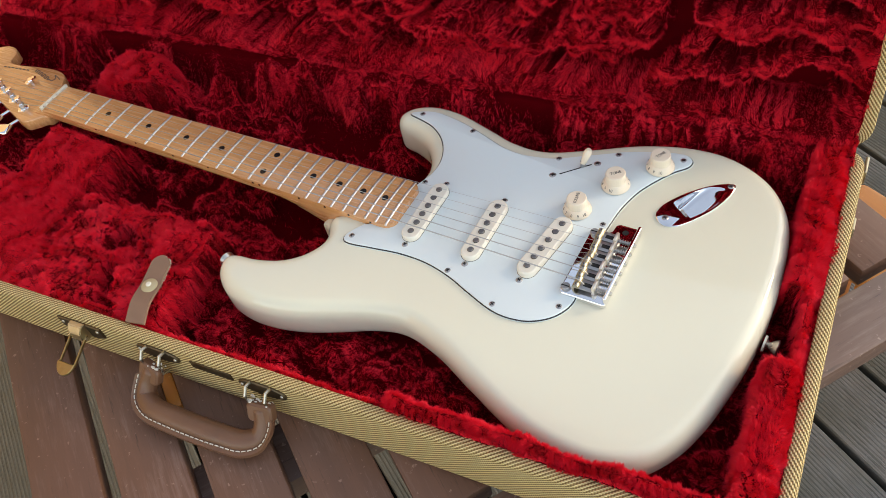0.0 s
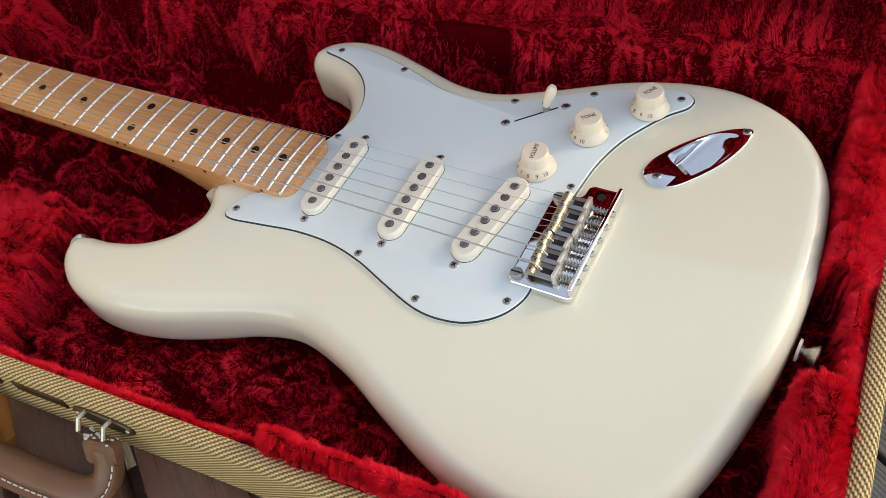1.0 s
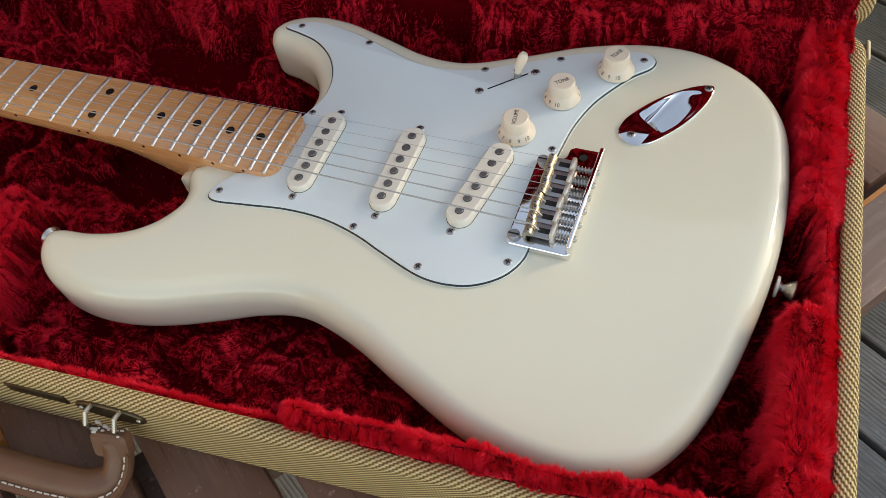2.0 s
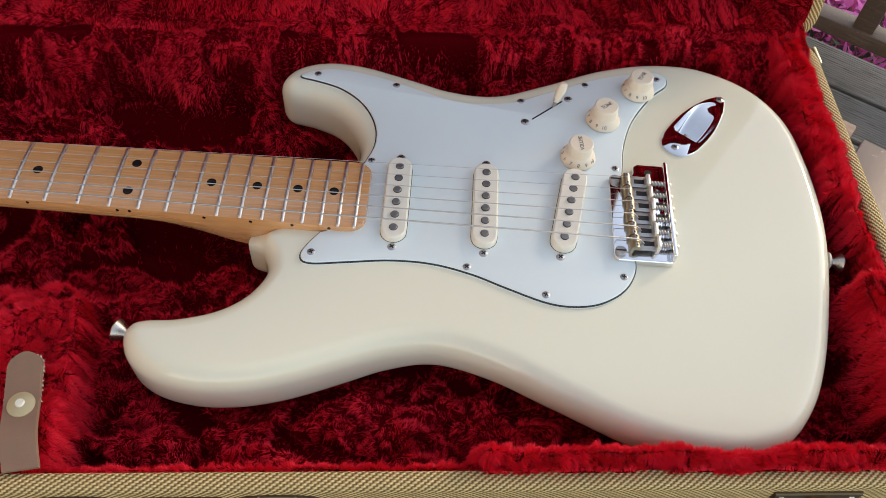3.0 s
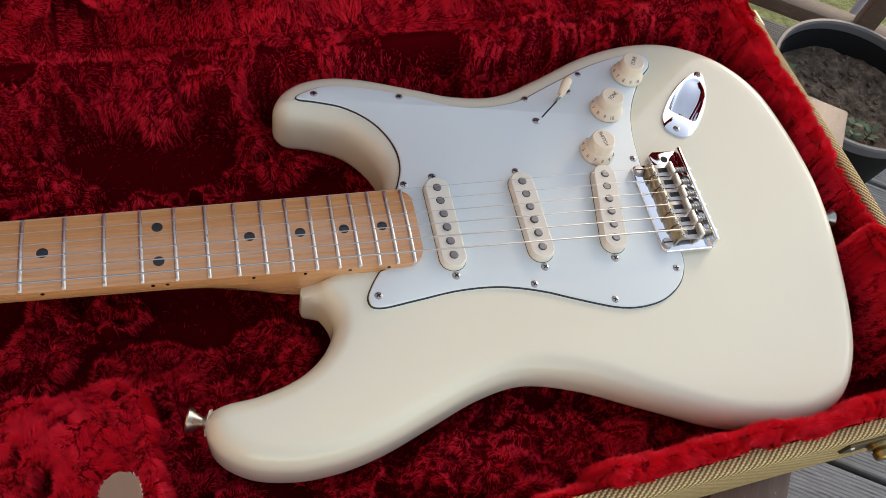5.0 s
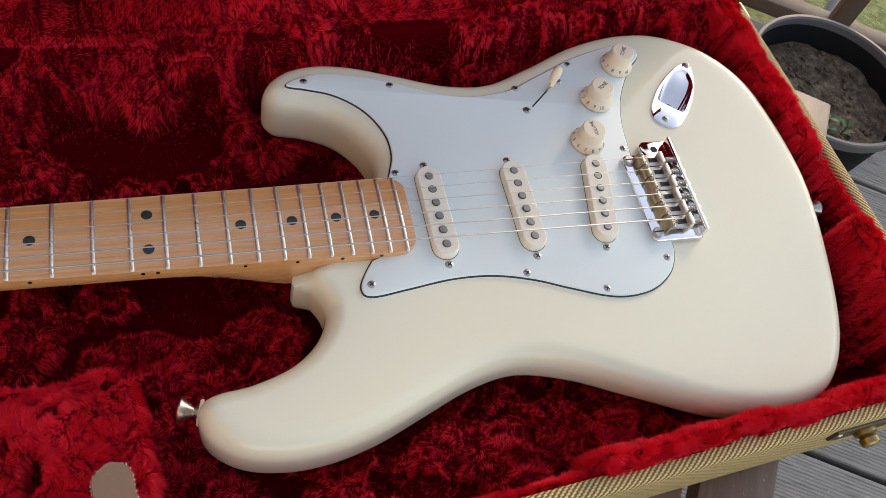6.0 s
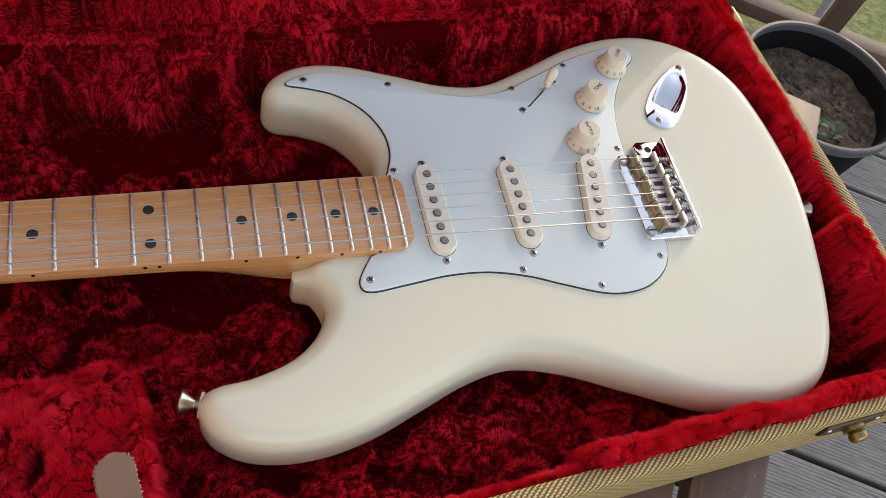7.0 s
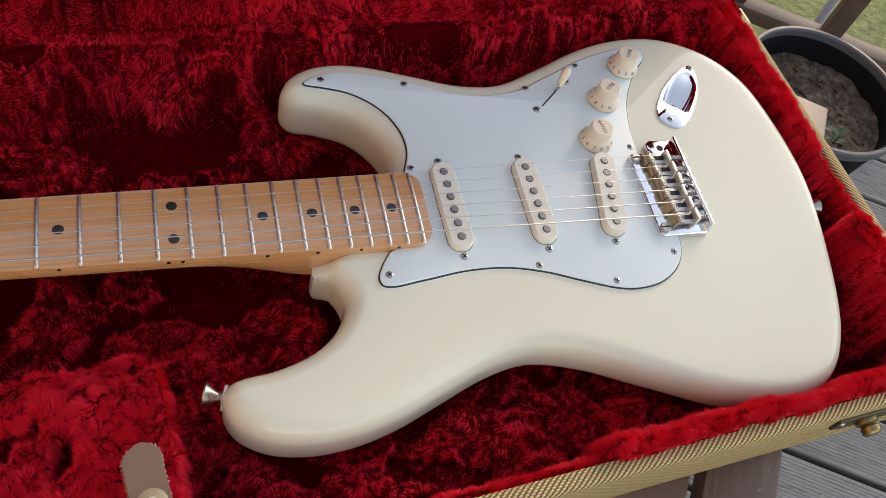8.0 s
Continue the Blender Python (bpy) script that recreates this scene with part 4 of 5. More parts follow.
def neck_mesh():
    """Maple neck with a cambered face, a rounded back and a square heel."""
    bm = bmesh.new()
    xs = np.r_[np.linspace(-0.003, 0.36, 30), np.linspace(0.37, 0.46, 14), 0.4645, 0.468, 0.4705, 0.4720, 0.4726]
    rows = []
    for x in xs:
        w = float(neck_half(x))
        if x > 0.460:
            w -= 0.0105 * (1 - math.sqrt(max(0.0, 1 - ((x - 0.460) / 0.0128) ** 2)))
        h = float(sstep(0.315, 0.408, x))
        ring = []
        for t in np.linspace(-1, 1, 15):                       # face
            ring.append((t * w, BOARD - (t * w) ** 2 / (2 * 0.241)))
        edge = BOARD - w * w / 0.482
        for t in np.linspace(0, math.pi, 17):                  # back
            yb, zb = w * math.cos(t), -0.0155 * math.sin(t) ** 0.8 - 0.0055 * (1 if 0 < t < math.pi else 0.55)
            sq = min(1.0, 1.6 * math.sin(t))
            ys, zs = w * max(-1, min(1, 1.9 * math.cos(t))), -0.0300 * sq
            ring.append((yb * (1 - h) + ys * h, edge + zb * (1 - h) + min(zs, -0.004) * h))
        rows.append([bm.verts.new((x, y, z)) for y, z in ring])
    k = len(rows[0])
    for a, b in zip(rows, rows[1:]):
        for q in range(k):
            bm.faces.new((a[q], a[(q + 1) % k], b[(q + 1) % k], b[q]))
    bm.faces.new(rows[0])
    bm.faces.new(rows[-1][::-1])
    return bm


HEAD = [(0.002, 0.0208), (-0.008, 0.0213), (-0.018, 0.0240), (-0.0245, 0.0285), (-0.0285, 0.0350), (-0.0340, 0.0415), (-0.043, 0.0458), (-0.058, 0.0470), (-0.078, 0.0450), (-0.100, 0.0412), (-0.118, 0.0385),
        (-0.1275, 0.0395), (-0.1325, 0.0450), (-0.1345, 0.0525), (-0.140, 0.0600), (-0.150, 0.0640), (-0.163, 0.0625), (-0.176, 0.0535), (-0.184, 0.040), (-0.184, 0.024), (-0.174, 0.0105),
        (-0.140, -0.0010), (-0.100, -0.0140), (-0.060, -0.0275), (-0.030, -0.0370), (-0.020, -0.0375), (-0.012, -0.0315), (-0.004, -0.0235), (0.002, -0.0208)]
HEAD_TOP = 0.7965


def headstock_mesh():
    pts = resample(spline(HEAD, 6), 150)
    return slab(pts, [(0.002, HEAD_TOP - 0.0145), (0.0008, HEAD_TOP - 0.014), (0, HEAD_TOP - 0.0125), (0, HEAD_TOP - 0.002), (0.0006, HEAD_TOP - 0.0006), (0.002, HEAD_TOP)])


STR_Y0 = [-0.0175 + 0.007 * i for i in range(6)]            # at the nut, low E first (bass side is -y)
STR_Y1 = [-0.0262 + 0.01048 * i for i in range(6)]          # at the saddles
STR_R = [0.00058, 0.00046, 0.00035, 0.00024, 0.00018, 0.00014]
SADDLE_X = [0.6505, 0.6495, 0.6485, 0.6495, 0.6488, 0.6480]
SADDLE_Z = 0.8124
POSTS = [(-0.0395 - 0.0250 * i, -0.0205 + 0.0080 * i) for i in range(6)]


def pickup(parent, x, y, turn, raise_by):
    m = pose(x, y, ZG, 0, 0, turn)
    ob = part("pickup", slab(stadium(0.0700, 0.0172), [(0, -0.001), (0, raise_by - 0.0018), (0.0003, raise_by - 0.0008), (0.0011, raise_by)]), "aged", parent, "aged white single-coil pickup cover", m=m)
    # black slab round the cover paints the shade of the cutout
    part("cutout", slab(stadium(0.0707, 0.0179), [(0, -0.001), (0, 0.00012)]), "hole", ob)
    for i in range(6):
        h = (0.0008, 0.0011, 0.0013, 0.0012, 0.0002, 0.0009)[i]
        part("pole", lathe([(0, h), (0.0022, h), (0.0026, h - 0.0003), (0.0026, -0.002)], 18, Matrix.Translation((0, -0.0262 + 0.01048 * i, raise_by))), "pole", ob)
        part("pole_ring", lathe([(0.0029, 0.0), (0.0029, 0.00010), (0.0024, 0.00011)], 18, Matrix.Translation((0, -0.0262 + 0.01048 * i, raise_by))), "hole", ob)
    for k, dy in enumerate((-0.0385, 0.0385)):
        q = m @ Vector((0, dy, 0))
        screw(parent, q.x, q.y, ZG - 0.0002, 0.0030, 20 + 31 * k + 40 * x)
    return ob


def knob(parent, x, y, word, ten):
    """Skirted control knob with fluted sides, a word on top and numbers round the skirt."""
    m = pose(x, y, ZG, 0, 0, 0)
    bm = bmesh.new()
    prof = [(0.0122, 0.0004), (0.0126, 0.0010), (0.0124, 0.0020), (0.0118, 0.0036), (0.0104, 0.0060), (0.0096, 0.0070), (0.0091, 0.0075), (0.0088, 0.0140), (0.0086, 0.0152), (0.0078, 0.0158), (0, 0.0160)]
    seg = 96
    rings = []
    for j, (r, z) in enumerate(prof[:-1]):
        fl = 0.00011 if 5 < j < 9 else 0.0
        rings.append([bm.verts.new(((r - fl * (k % 3 == 0)) * math.cos(2 * math.pi * k / seg), (r - fl * (k % 3 == 0)) * math.sin(2 * math.pi * k / seg), z)) for k in range(seg)])
    for a, b in zip(rings, rings[1:]):
        for k in range(seg):
            bm.faces.new((a[k], a[(k + 1) % seg], b[(k + 1) % seg], b[k]))
    bm.faces.new(rings[-1])
    ob = part("knob", bm, "knob", parent, "aged white skirted " + word.lower() + " knob", m=m)
    lettering(word, 0.0044 if len(word) < 5 else 0.0040, "ink", ob, Matrix.Translation((0, 0, 0.01585)) @ pose(0, 0, 0, 0, 0, ten + 132) @ Matrix.Diagonal((0.82, 1, 1, 1)))
    slope = math.degrees(math.atan2(0.0070 - 0.0020, 0.0128 - 0.0096))
    for d in range(1, 11):
        a = ten - (10 - d) * 29.0
        mm = pose(0, 0, 0, 0, 0, a) @ Matrix.Translation((0.01145, 0, 0.0042)) @ pose(0, 0, 0, 0, slope, 0) @ pose(0, 0, 0, 0, 0, 90)
        lettering(str(d), 0.0037, "ink", ob, mm, name="number")
    return ob


def bridge(g):
    """Tremolo plate with six bent-steel saddles."""
    out = [(0.6372, -0.0335), (0.6395, -0.0362), (0.6750, -0.0362), (0.6768, -0.0345), (0.6768, 0.0455), (0.6755, 0.0470), (0.6575, 0.0470), (0.6548, 0.0445), (0.6545, 0.0380), (0.6530, 0.0358), (0.6395, 0.0358), (0.6372, 0.0335)]
    dense = resample(np.array(out), 120)
    z = ZG - 0.001
    br = part("bridge", slab(dense, [(0, z - 0.001), (0, z + 0.0030), (0.0004, z + 0.0036), (0.0010, z + 0.0038)]), "chrome", g, "chrome tremolo bridge plate")
    zt = z + 0.0038
    part("rear_flange", box((0.0030, 0.0800, 0.0080), (0.6757, 0.0052, zt + 0.0030), 0.0012, 3), "chrome", br)
    # flat black disc painted for the dark of the hole
    part("arm_hole", lathe([(0.0027, 0.00012), (0, 0.00013)], 20, Matrix.Translation((0.6650, 0.0395, zt))), "hole", br)
    for y in (-0.0305, 0.0305):
        part("pivot_post", lathe([(0, 0.0030), (0.0032, 0.0030), (0.0038, 0.0024), (0.0038, 0)], 20, Matrix.Translation((0.6412, y, zt - 0.0004))), "steel", br)
        part("slot", box((0.0066, 0.0010, 0.0004), (0.6412, y, zt + 0.0026), m=None), "hole", br)
    for i, y in enumerate(STR_Y1):
        x = SADDLE_X[i]
        sd = part("saddle", box((0.0135, 0.0098, 0.0016), (x + 0.0068, y, zt + 0.0048), 0.0003), "steel", br, "worn steel bridge saddle")
        bm = bmesh.new()
        prof = [(-0.0034, 0.0002), (-0.0036, 0.0050), (-0.0028, 0.0072), (-0.0010, 0.0084), (0.0010, 0.0082), (0.0024, 0.0066), (0.0030, 0.0050), (0.0016, 0.0046), (-0.0014, 0.0040), (-0.0018, 0.0002)]
        lo, hi = ([bm.verts.new((x + px, y + s * 0.0050, zt + pz)) for px, pz in prof] for s in (-1, 1))
        for k in range(len(prof)):
            bm.faces.new((lo[k], lo[(k + 1) % len(prof)], hi[(k + 1) % len(prof)], hi[k]))
        bm.faces.new(lo)
        bm.faces.new(hi[::-1])
        part("saddle_front", bm, "pale_brass", sd, "tarnished rounded saddle front", smooth=50)
        part("saddle_back", box((0.0030, 0.0096, 0.0092), (x + 0.0142, y, zt + 0.0052), 0.0010), "sky_bright_nickel", sd, "upright saddle end, sky reflection put into its pale colour")
        part("string_slot", box((0.0070, 0.0036, 0.0003), (x + 0.0085, y, zt + 0.0057)), "hole", sd)
        for s in (-1, 1):
            part("height_screw", lathe([(0, 0.0002), (0.0010, 0.0002), (0.0013, 0), (0.0013, -0.001)], 12, Matrix.Translation((x - 0.0003, y + s * 0.0034, zt + 0.0086))), "steel", sd)
            part("socket", lathe([(0.0006, 0.0001), (0, 0.00012)], 8, Matrix.Translation((x - 0.0003, y + s * 0.0034, zt + 0.0088))), "hole", sd)
        x0, x1 = x + 0.0150, 0.6745
        part("intonation_screw", tube([(x0, y, zt + 0.0045), (x1 + 0.003, y, zt + 0.0045)], 0.0012, 8), "steel", sd)
        coil = [(x0 + (x1 - x0) * t, y + 0.0019 * math.cos(t * 34), zt + 0.0045 + 0.0019 * math.sin(t * 34)) for t in np.linspace(0, 1, 60)]
        part("spring", tube(coil, 0.0004, 5), "steel", sd)
        part("screw_head", lathe([(0, 0.0022), (0.0014, 0.0018), (0.0021, 0.0006), (0.0021, 0)], 14, Matrix.Translation((0.6771, y, zt + 0.0042)) @ pose(0, 0, 0, 0, 90, 0)), "nickel", sd)
    return br


def jack(g):
    """Boat-shaped jack plate with a sunken cup."""
    boat = resample(spline([(-0.0365, 0.0), (-0.0345, -0.0075), (-0.026, -0.0128), (-0.012, -0.0145), (0.004, -0.0140), (0.019, -0.0112), (0.031, -0.0070), (0.0388, -0.0022), (0.0400, 0.0),
                            (0.0388, 0.0022), (0.031, 0.0070), (0.019, 0.0112), (0.004, 0.0140), (-0.012, 0.0145), (-0.026, 0.0128), (-0.0345, 0.0075)], 6), 96)
    boat = ccw(boat)
    cup = ccw(resample(spline(CUP, 4), 96))
    ac = np.arctan2(cup[:, 1], cup[:, 0] - 0.003)
    ab = np.arctan2(boat[:, 1], boat[:, 0] - 0.003)
    rad = np.interp(ab, ac, np.hypot(cup[:, 0] - 0.003, cup[:, 1]), period=2 * math.pi)
    mid = np.array([0.003, 0.0])
    ray = np.stack([np.cos(ab), np.sin(ab)], 1) * rad[:, None]
    bm = bmesh.new()
    rows = [[bm.verts.new((*p, -0.0005)) for p in boat], [bm.verts.new((*p, 0.0010)) for p in boat], [bm.verts.new((*(p * 0.975), 0.0016)) for p in boat]]
    rows.append([bm.verts.new((*(mid + q * 1.09), 0.00168)) for q in ray])
    rows.append([bm.verts.new((*(mid + q * 1.02), 0.00160)) for q in ray])
    deep = lambda px: -0.0120 * float(1 - sstep(-0.016, 0.025, px)) - 0.0012
    for f in (0.985, 0.96, 0.92, 0.86, 0.76, 0.60, 0.42, 0.22):
        rows.append([bm.verts.new((*(mid + q * f), 0.0016 + deep(mid[0] + q[0] * f) * (1 - f**9))) for q in ray])
    n = len(boat)
    for a, b in zip(rows, rows[1:]):
        for k in range(n):
            bm.faces.new((a[k], a[(k + 1) % n], b[(k + 1) % n], b[k]))
    bm.faces.new(rows[-1])
    bmesh.ops.remove_doubles(bm, verts=bm.verts[:], dist=1e-6)
    ob = part("jack_plate", bm, "chrome", g, "chrome boat-shaped jack plate", m=JM, smooth=40)
    part("jack_socket", tube([(-0.0150, 0, -0.0052), (-0.0105, 0, -0.0036)], 0.0040, 20), "nickel", ob)
    for px in (-0.0300, 0.0356):
        q = JM @ Vector((px, 0, 0.0016))
        screw(g, q.x, q.y, q.z - 0.0002, 0.0029, 30)
    return ob


def strap_button(g, at, direction, size=1.0):
    d = Vector(direction).normalized()
    m = Matrix.Translation(at) @ d.to_track_quat("Z", "Y").to_matrix().to_4x4() @ Matrix.Scale(size, 4)
    b = part("strap_button", lathe([(0, 0.0125), (0.0045, 0.0125), (0.0072, 0.0120), (0.0076, 0.0112), (0.0055, 0.0075), (0.0034, 0.0050), (0.0030, 0.0035), (0.0052, 0.0012), (0.0056, -0.001)], 28), "nickel", g, "chrome strap button", m=m)
    part("washer", lathe([(0.0030, 0.0014), (0.0074, 0.0010), (0.0078, -0.0008), (0.0030, -0.001)], 24), "bone", b)


def guitar():
    g = thing("electric_guitar", "cream double-cutaway electric guitar with maple neck, lying in the open case", "electric guitar")
    part("body", body_mesh(), "body", g, "glossy cream lacquered body", smooth=35)
    # three-ply pickguard with a bevelled edge
    straight = np.array([(0.4660, 0.0350), (0.4625, 0.0270), (0.4500, 0.0200), (0.4500, -0.0200), (0.4480, -0.0265), (0.4430, -0.0285)])
    gl = np.vstack([spline(GUARD, 6, False)[:-1], straight[:-1]])
    gl = resample(gl, 420)
    pg = part("pickguard", slab(gl, [(0, TOP), (0.0002, TOP + 0.0007)], cap_top=False), "guard", g, "white three-ply pickguard with black line", smooth=20)
    part("black_ply", slab(gl, [(0.0002, TOP + 0.0007), (0.0011, TOP + 0.0016)], cap_top=False, cap_bottom=False), "ply", pg)
    part("white_ply", slab(gl, [(0.0011, TOP + 0.0016), (0.0017, TOP + 0.0023), (0.0021, ZG)], cap_bottom=False), "guard", pg, smooth=20)
    for k, (x, y) in enumerate([(0.422, 0.117), (0.482, 0.111), (0.576, 0.104), (0.625, 0.126), (0.681, 0.138), (0.643, 0.044), (0.471, 0.035), (0.440, -0.046), (0.541, -0.049), (0.592, -0.066), (0.643, -0.048)]):
        screw(g, x, y, ZG - 0.0004, 0.0029, 17 * k)
    pickup(g, 0.4915, 0.001, 0.0, 0.0052)
    pickup(g, 0.5515, 0.001, 0.0, 0.0056)
    pickup(g, 0.6085, 0.002, -9.7, 0.0066)
    knob(g, 0.6165, 0.0515, "VOLUME", -35.0)
    knob(g, 0.6365, 0.0900, "TONE", -92.0)
    knob(g, 0.6650, 0.1235, "TONE", -72.0)
    # selector; its slot is a near-black strip laid on for the shade
    sw = part("selector_slot", slab(stadium(0.031, 0.0011) @ np.array([[math.cos(0.83), -math.sin(0.83)], [math.sin(0.83), math.cos(0.83)]]) + (0.5955, 0.0965), [(0, ZG - 0.0006), (0, ZG + 0.00015)]), "hole", g)
    part("lever", box((0.0012, 0.0050, 0.010), (0, 0, 0.005), 0.0003, m=pose(0.6010, 0.1015, ZG - 0.001, 0, 0, -42)), "steel", g)
    part("selector_tip", lathe([(0, 0.0160), (0.0022, 0.0155), (0.0034, 0.0130), (0.0037, 0.0095), (0.0030, 0.0040), (0.0026, 0.0), (0, 0)], 20), "knob", g, "aged white selector tip", m=pose(0.6010, 0.1010, ZG + 0.0055, 0, 26, 48))
    screw(g, 0.579, 0.083, ZG - 0.0003, 0.0033, 10)
    screw(g, 0.6115, 0.1095, ZG - 0.0003, 0.0033, 50)
    # neck
    nk = part("neck", neck_mesh(), "maple", g, "maple neck and fretboard with black dots", smooth=40)
    part("headstock", headstock_mesh(), "maple", nk, "maple headstock", smooth=40)
    ramp = bmesh.new()
    rows = []
    for x, zt in ((0.001, BOARD - 0.001), (-0.004, BOARD - 0.0022), (-0.010, BOARD - 0.0055), (-0.017, HEAD_TOP + 0.0012), (-0.025, HEAD_TOP - 0.0003)):
        w = 0.0208 + 0.0003 - max(0, x) * 0.01
        rows.append([ramp.verts.new(p) for p in ((x, -w, HEAD_TOP - 0.010), (x, w, HEAD_TOP - 0.010), (x, w, zt), (x, -w, zt))])
    for a, b in zip(rows, rows[1:]):
        for q in range(4):
            ramp.faces.new((a[q], a[(q + 1) % 4], b[(q + 1) % 4], b[q]))
    ramp.faces.new(rows[0])
    ramp.faces.new(rows[-1][::-1])
    part("headstock_ramp", ramp, "maple", nk, smooth=60)
    part("nut", box((0.0034, 0.0424, 0.0062), (-0.0017, 0, BOARD - 0.0008), 0.0006), "bone", nk, "bone nut")
    for i in range(1, 23):
        x, w = fret_x(i), float(neck_half(fret_x(i))) - 0.0002
        bm = bmesh.new()
        rows = []
        for t in (-1.0, -0.988, -0.965, -0.93, -0.6, -0.3, 0.0, 0.3, 0.6, 0.93, 0.965, 0.988, 1.0):
            y = t * w
            zb = BOARD - y * y / 0.482
            k = 1.0 - 0.75 * max(0.0, (abs(t) - 0.965) / 0.035) ** 2
            rows.append([bm.verts.new((x + px * (0.55 + 0.45 * k), y, zb + (pz * k if pz > 0 else pz))) for px, pz in ((-0.00130, -0.0006), (-0.00125, 0.0003), (-0.00085, 0.00095), (0, 0.00125), (0.00085, 0.00095), (0.00125, 0.0003), (0.00130, -0.0006))])
        for a, b in zip(rows, rows[1:]):
            for q in range(6):
                bm.faces.new((a[q], a[q + 1], b[q + 1], b[q]))
        bm.faces.new(rows[0])
        bm.faces.new(rows[-1][::-1])
        part("fret", bm, "fret", nk, smooth=60)
    for n in (3, 5, 7, 9, 12, 15, 17, 19, 21):
        x = (fret_x(n) + fret_x(n - 1)) / 2
        for y in ((-0.0118, 0.0118) if n == 12 else (0.0,)):
            part("inlay_dot", lathe([(0.0032, -0.0004), (0.0032, 0.00022), (0, 0.00024)], 24, Matrix.Translation((x, y, BOARD - y * y / 0.482))), "dot", nk)
        for dx in ((-0.004, 0.004) if n == 12 else (0.0,)):
            w = float(neck_half(x))
            part("side_dot", lathe([(0.0011, -0.0006), (0.0011, 0.0003), (0, 0.00032)], 14, Matrix.Translation((x + dx, -w, BOARD - w * w / 0.482 - 0.0024)) @ pose(0, 0, 0, 90, 0, 0)), "dot", nk)
    # tuners
    for i, (x, y) in enumerate(POSTS):
        t = part("tuner", lathe([(0.0052, 0), (0.0052, 0.0016), (0.0044, 0.0022), (0.0032, 0.0024), (0.0032, 0.0072), (0.0026, 0.0080), (0.0030, 0.0110), (0.0034, 0.0150), (0.0030, 0.0158), (0, 0.0158)], 22), "chrome", g, "chrome tuning machine", m=Matrix.Translation((x, y, HEAD_TOP)))
        part("washer", lathe([(0.0074, 0), (0.0074, 0.0008), (0.0050, 0.0014)], 6, pose(0, 0, 0, 0, 0, 20)), "chrome", t)
        part("string_wrap", tube([(0.0034 * math.cos(a), 0.0034 * math.sin(a), 0.0078 - 0.0004 * a) for a in np.linspace(0, 12, 50)], STR_R[i], 5), "string", t)
        sh = Vector((math.sin(radians(-18)), -math.cos(radians(-18)), 0))
        z = -0.0095
        part("shaft", tube([(sh * 0.012 + Vector((0, 0, z)))[:], (sh * 0.027 + Vector((0, 0, z)))[:]], 0.0024, 12), "chrome", t)
        part("button", box((0.0185, 0.0165, 0.0066), (0, 0, 0), 0.0028, 3, pose(*(sh * 0.0325 + Vector((0, 0, z)))[:], 0, 0, 18)), "chrome", t)
    tx, ty = -0.067, 0.018
    tr = part("string_tree", lathe([(0, 0.0060), (0.0034, 0.0056), (0.0040, 0.0044), (0.0030, 0.0036), (0.0030, 0)], 18), "chrome", g, "small chrome string guide", m=Matrix.Translation((tx, ty, HEAD_TOP)))
    part("guide_bar", box((0.0062, 0.0150, 0.0018), (0, 0, 0.0036), 0.0005), "chrome", tr)
    # dark decal, drawn as plain strokes
    zig = [(-0.034, 0.0335), (-0.0405, 0.0365), (-0.0475, 0.0385), (-0.0415, 0.0335), (-0.0440, 0.0285), (-0.0490, 0.0300)]
    for k in range(9):
        x0 = -0.0515 - 0.0035 * k
        zig += [(x0, 0.0285 + 0.0040 * (k % 2) + 0.0009 * k), (x0 - 0.0006, 0.0322 + 0.0009 * k - 0.0034 * (k % 2))]
    ink = [(q[0], q[1], HEAD_TOP + 0.00002) for q in spline(zig, 4, False)]
    dc = part("decal", tube(ink, 0.00055, 5), "ink", g, "faded dark decal of plain strokes")
    for k in range(7):
        part("stroke", box((0.0040, 0.0018, 0.0003), (-0.092 - 0.0062 * k, 0.0345 - 0.0007 * k, HEAD_TOP)), "ink", dc)
    # strings
    for i in range(6):
        px, py = POSTS[i]
        sx, sy = SADDLE_X[i], STR_Y1[i]
        pts = [(px + 0.003, py + 0.001, HEAD_TOP + 0.0060)]
        if i >= 4:
            pts.append((tx, ty - 0.003 + 0.006 * (i - 4), HEAD_TOP + 0.0034))
        pts += [(-0.0034, STR_Y0[i], BOARD + 0.0014), (0.0, STR_Y0[i], BOARD + 0.0016), (sx, sy, SADDLE_Z + STR_R[i]), (sx + 0.0025, sy, SADDLE_Z - 0.0010), (sx + 0.0075, sy, ZG + 0.0058)]
        part("string", tube(pts, STR_R[i], 7), "string", g, smooth=60)
    bridge(g)
    jack(g)
    strap_button(g, (0.7945, -0.005, 0.7745), (1, -0.05, -0.02), 0.86)
    strap_button(g, (0.3345, -0.1035, 0.7760), (-0.96, 0.28, 0.05))
    return g


# ---------- table ----------
TA, TB = Vector((math.cos(radians(TABLE_AXIS + 90)), math.sin(radians(TABLE_AXIS + 90)), 0)), Vector((math.cos(radians(TABLE_AXIS)), math.sin(radians(TABLE_AXIS)), 0))
TM = Matrix(((TB.x, TA.x, 0, 0), (TB.y, TA.y, 0, 0), (0, 0, 1, 0), (0, 0, 0, 1)))        # local x along the slats, y across


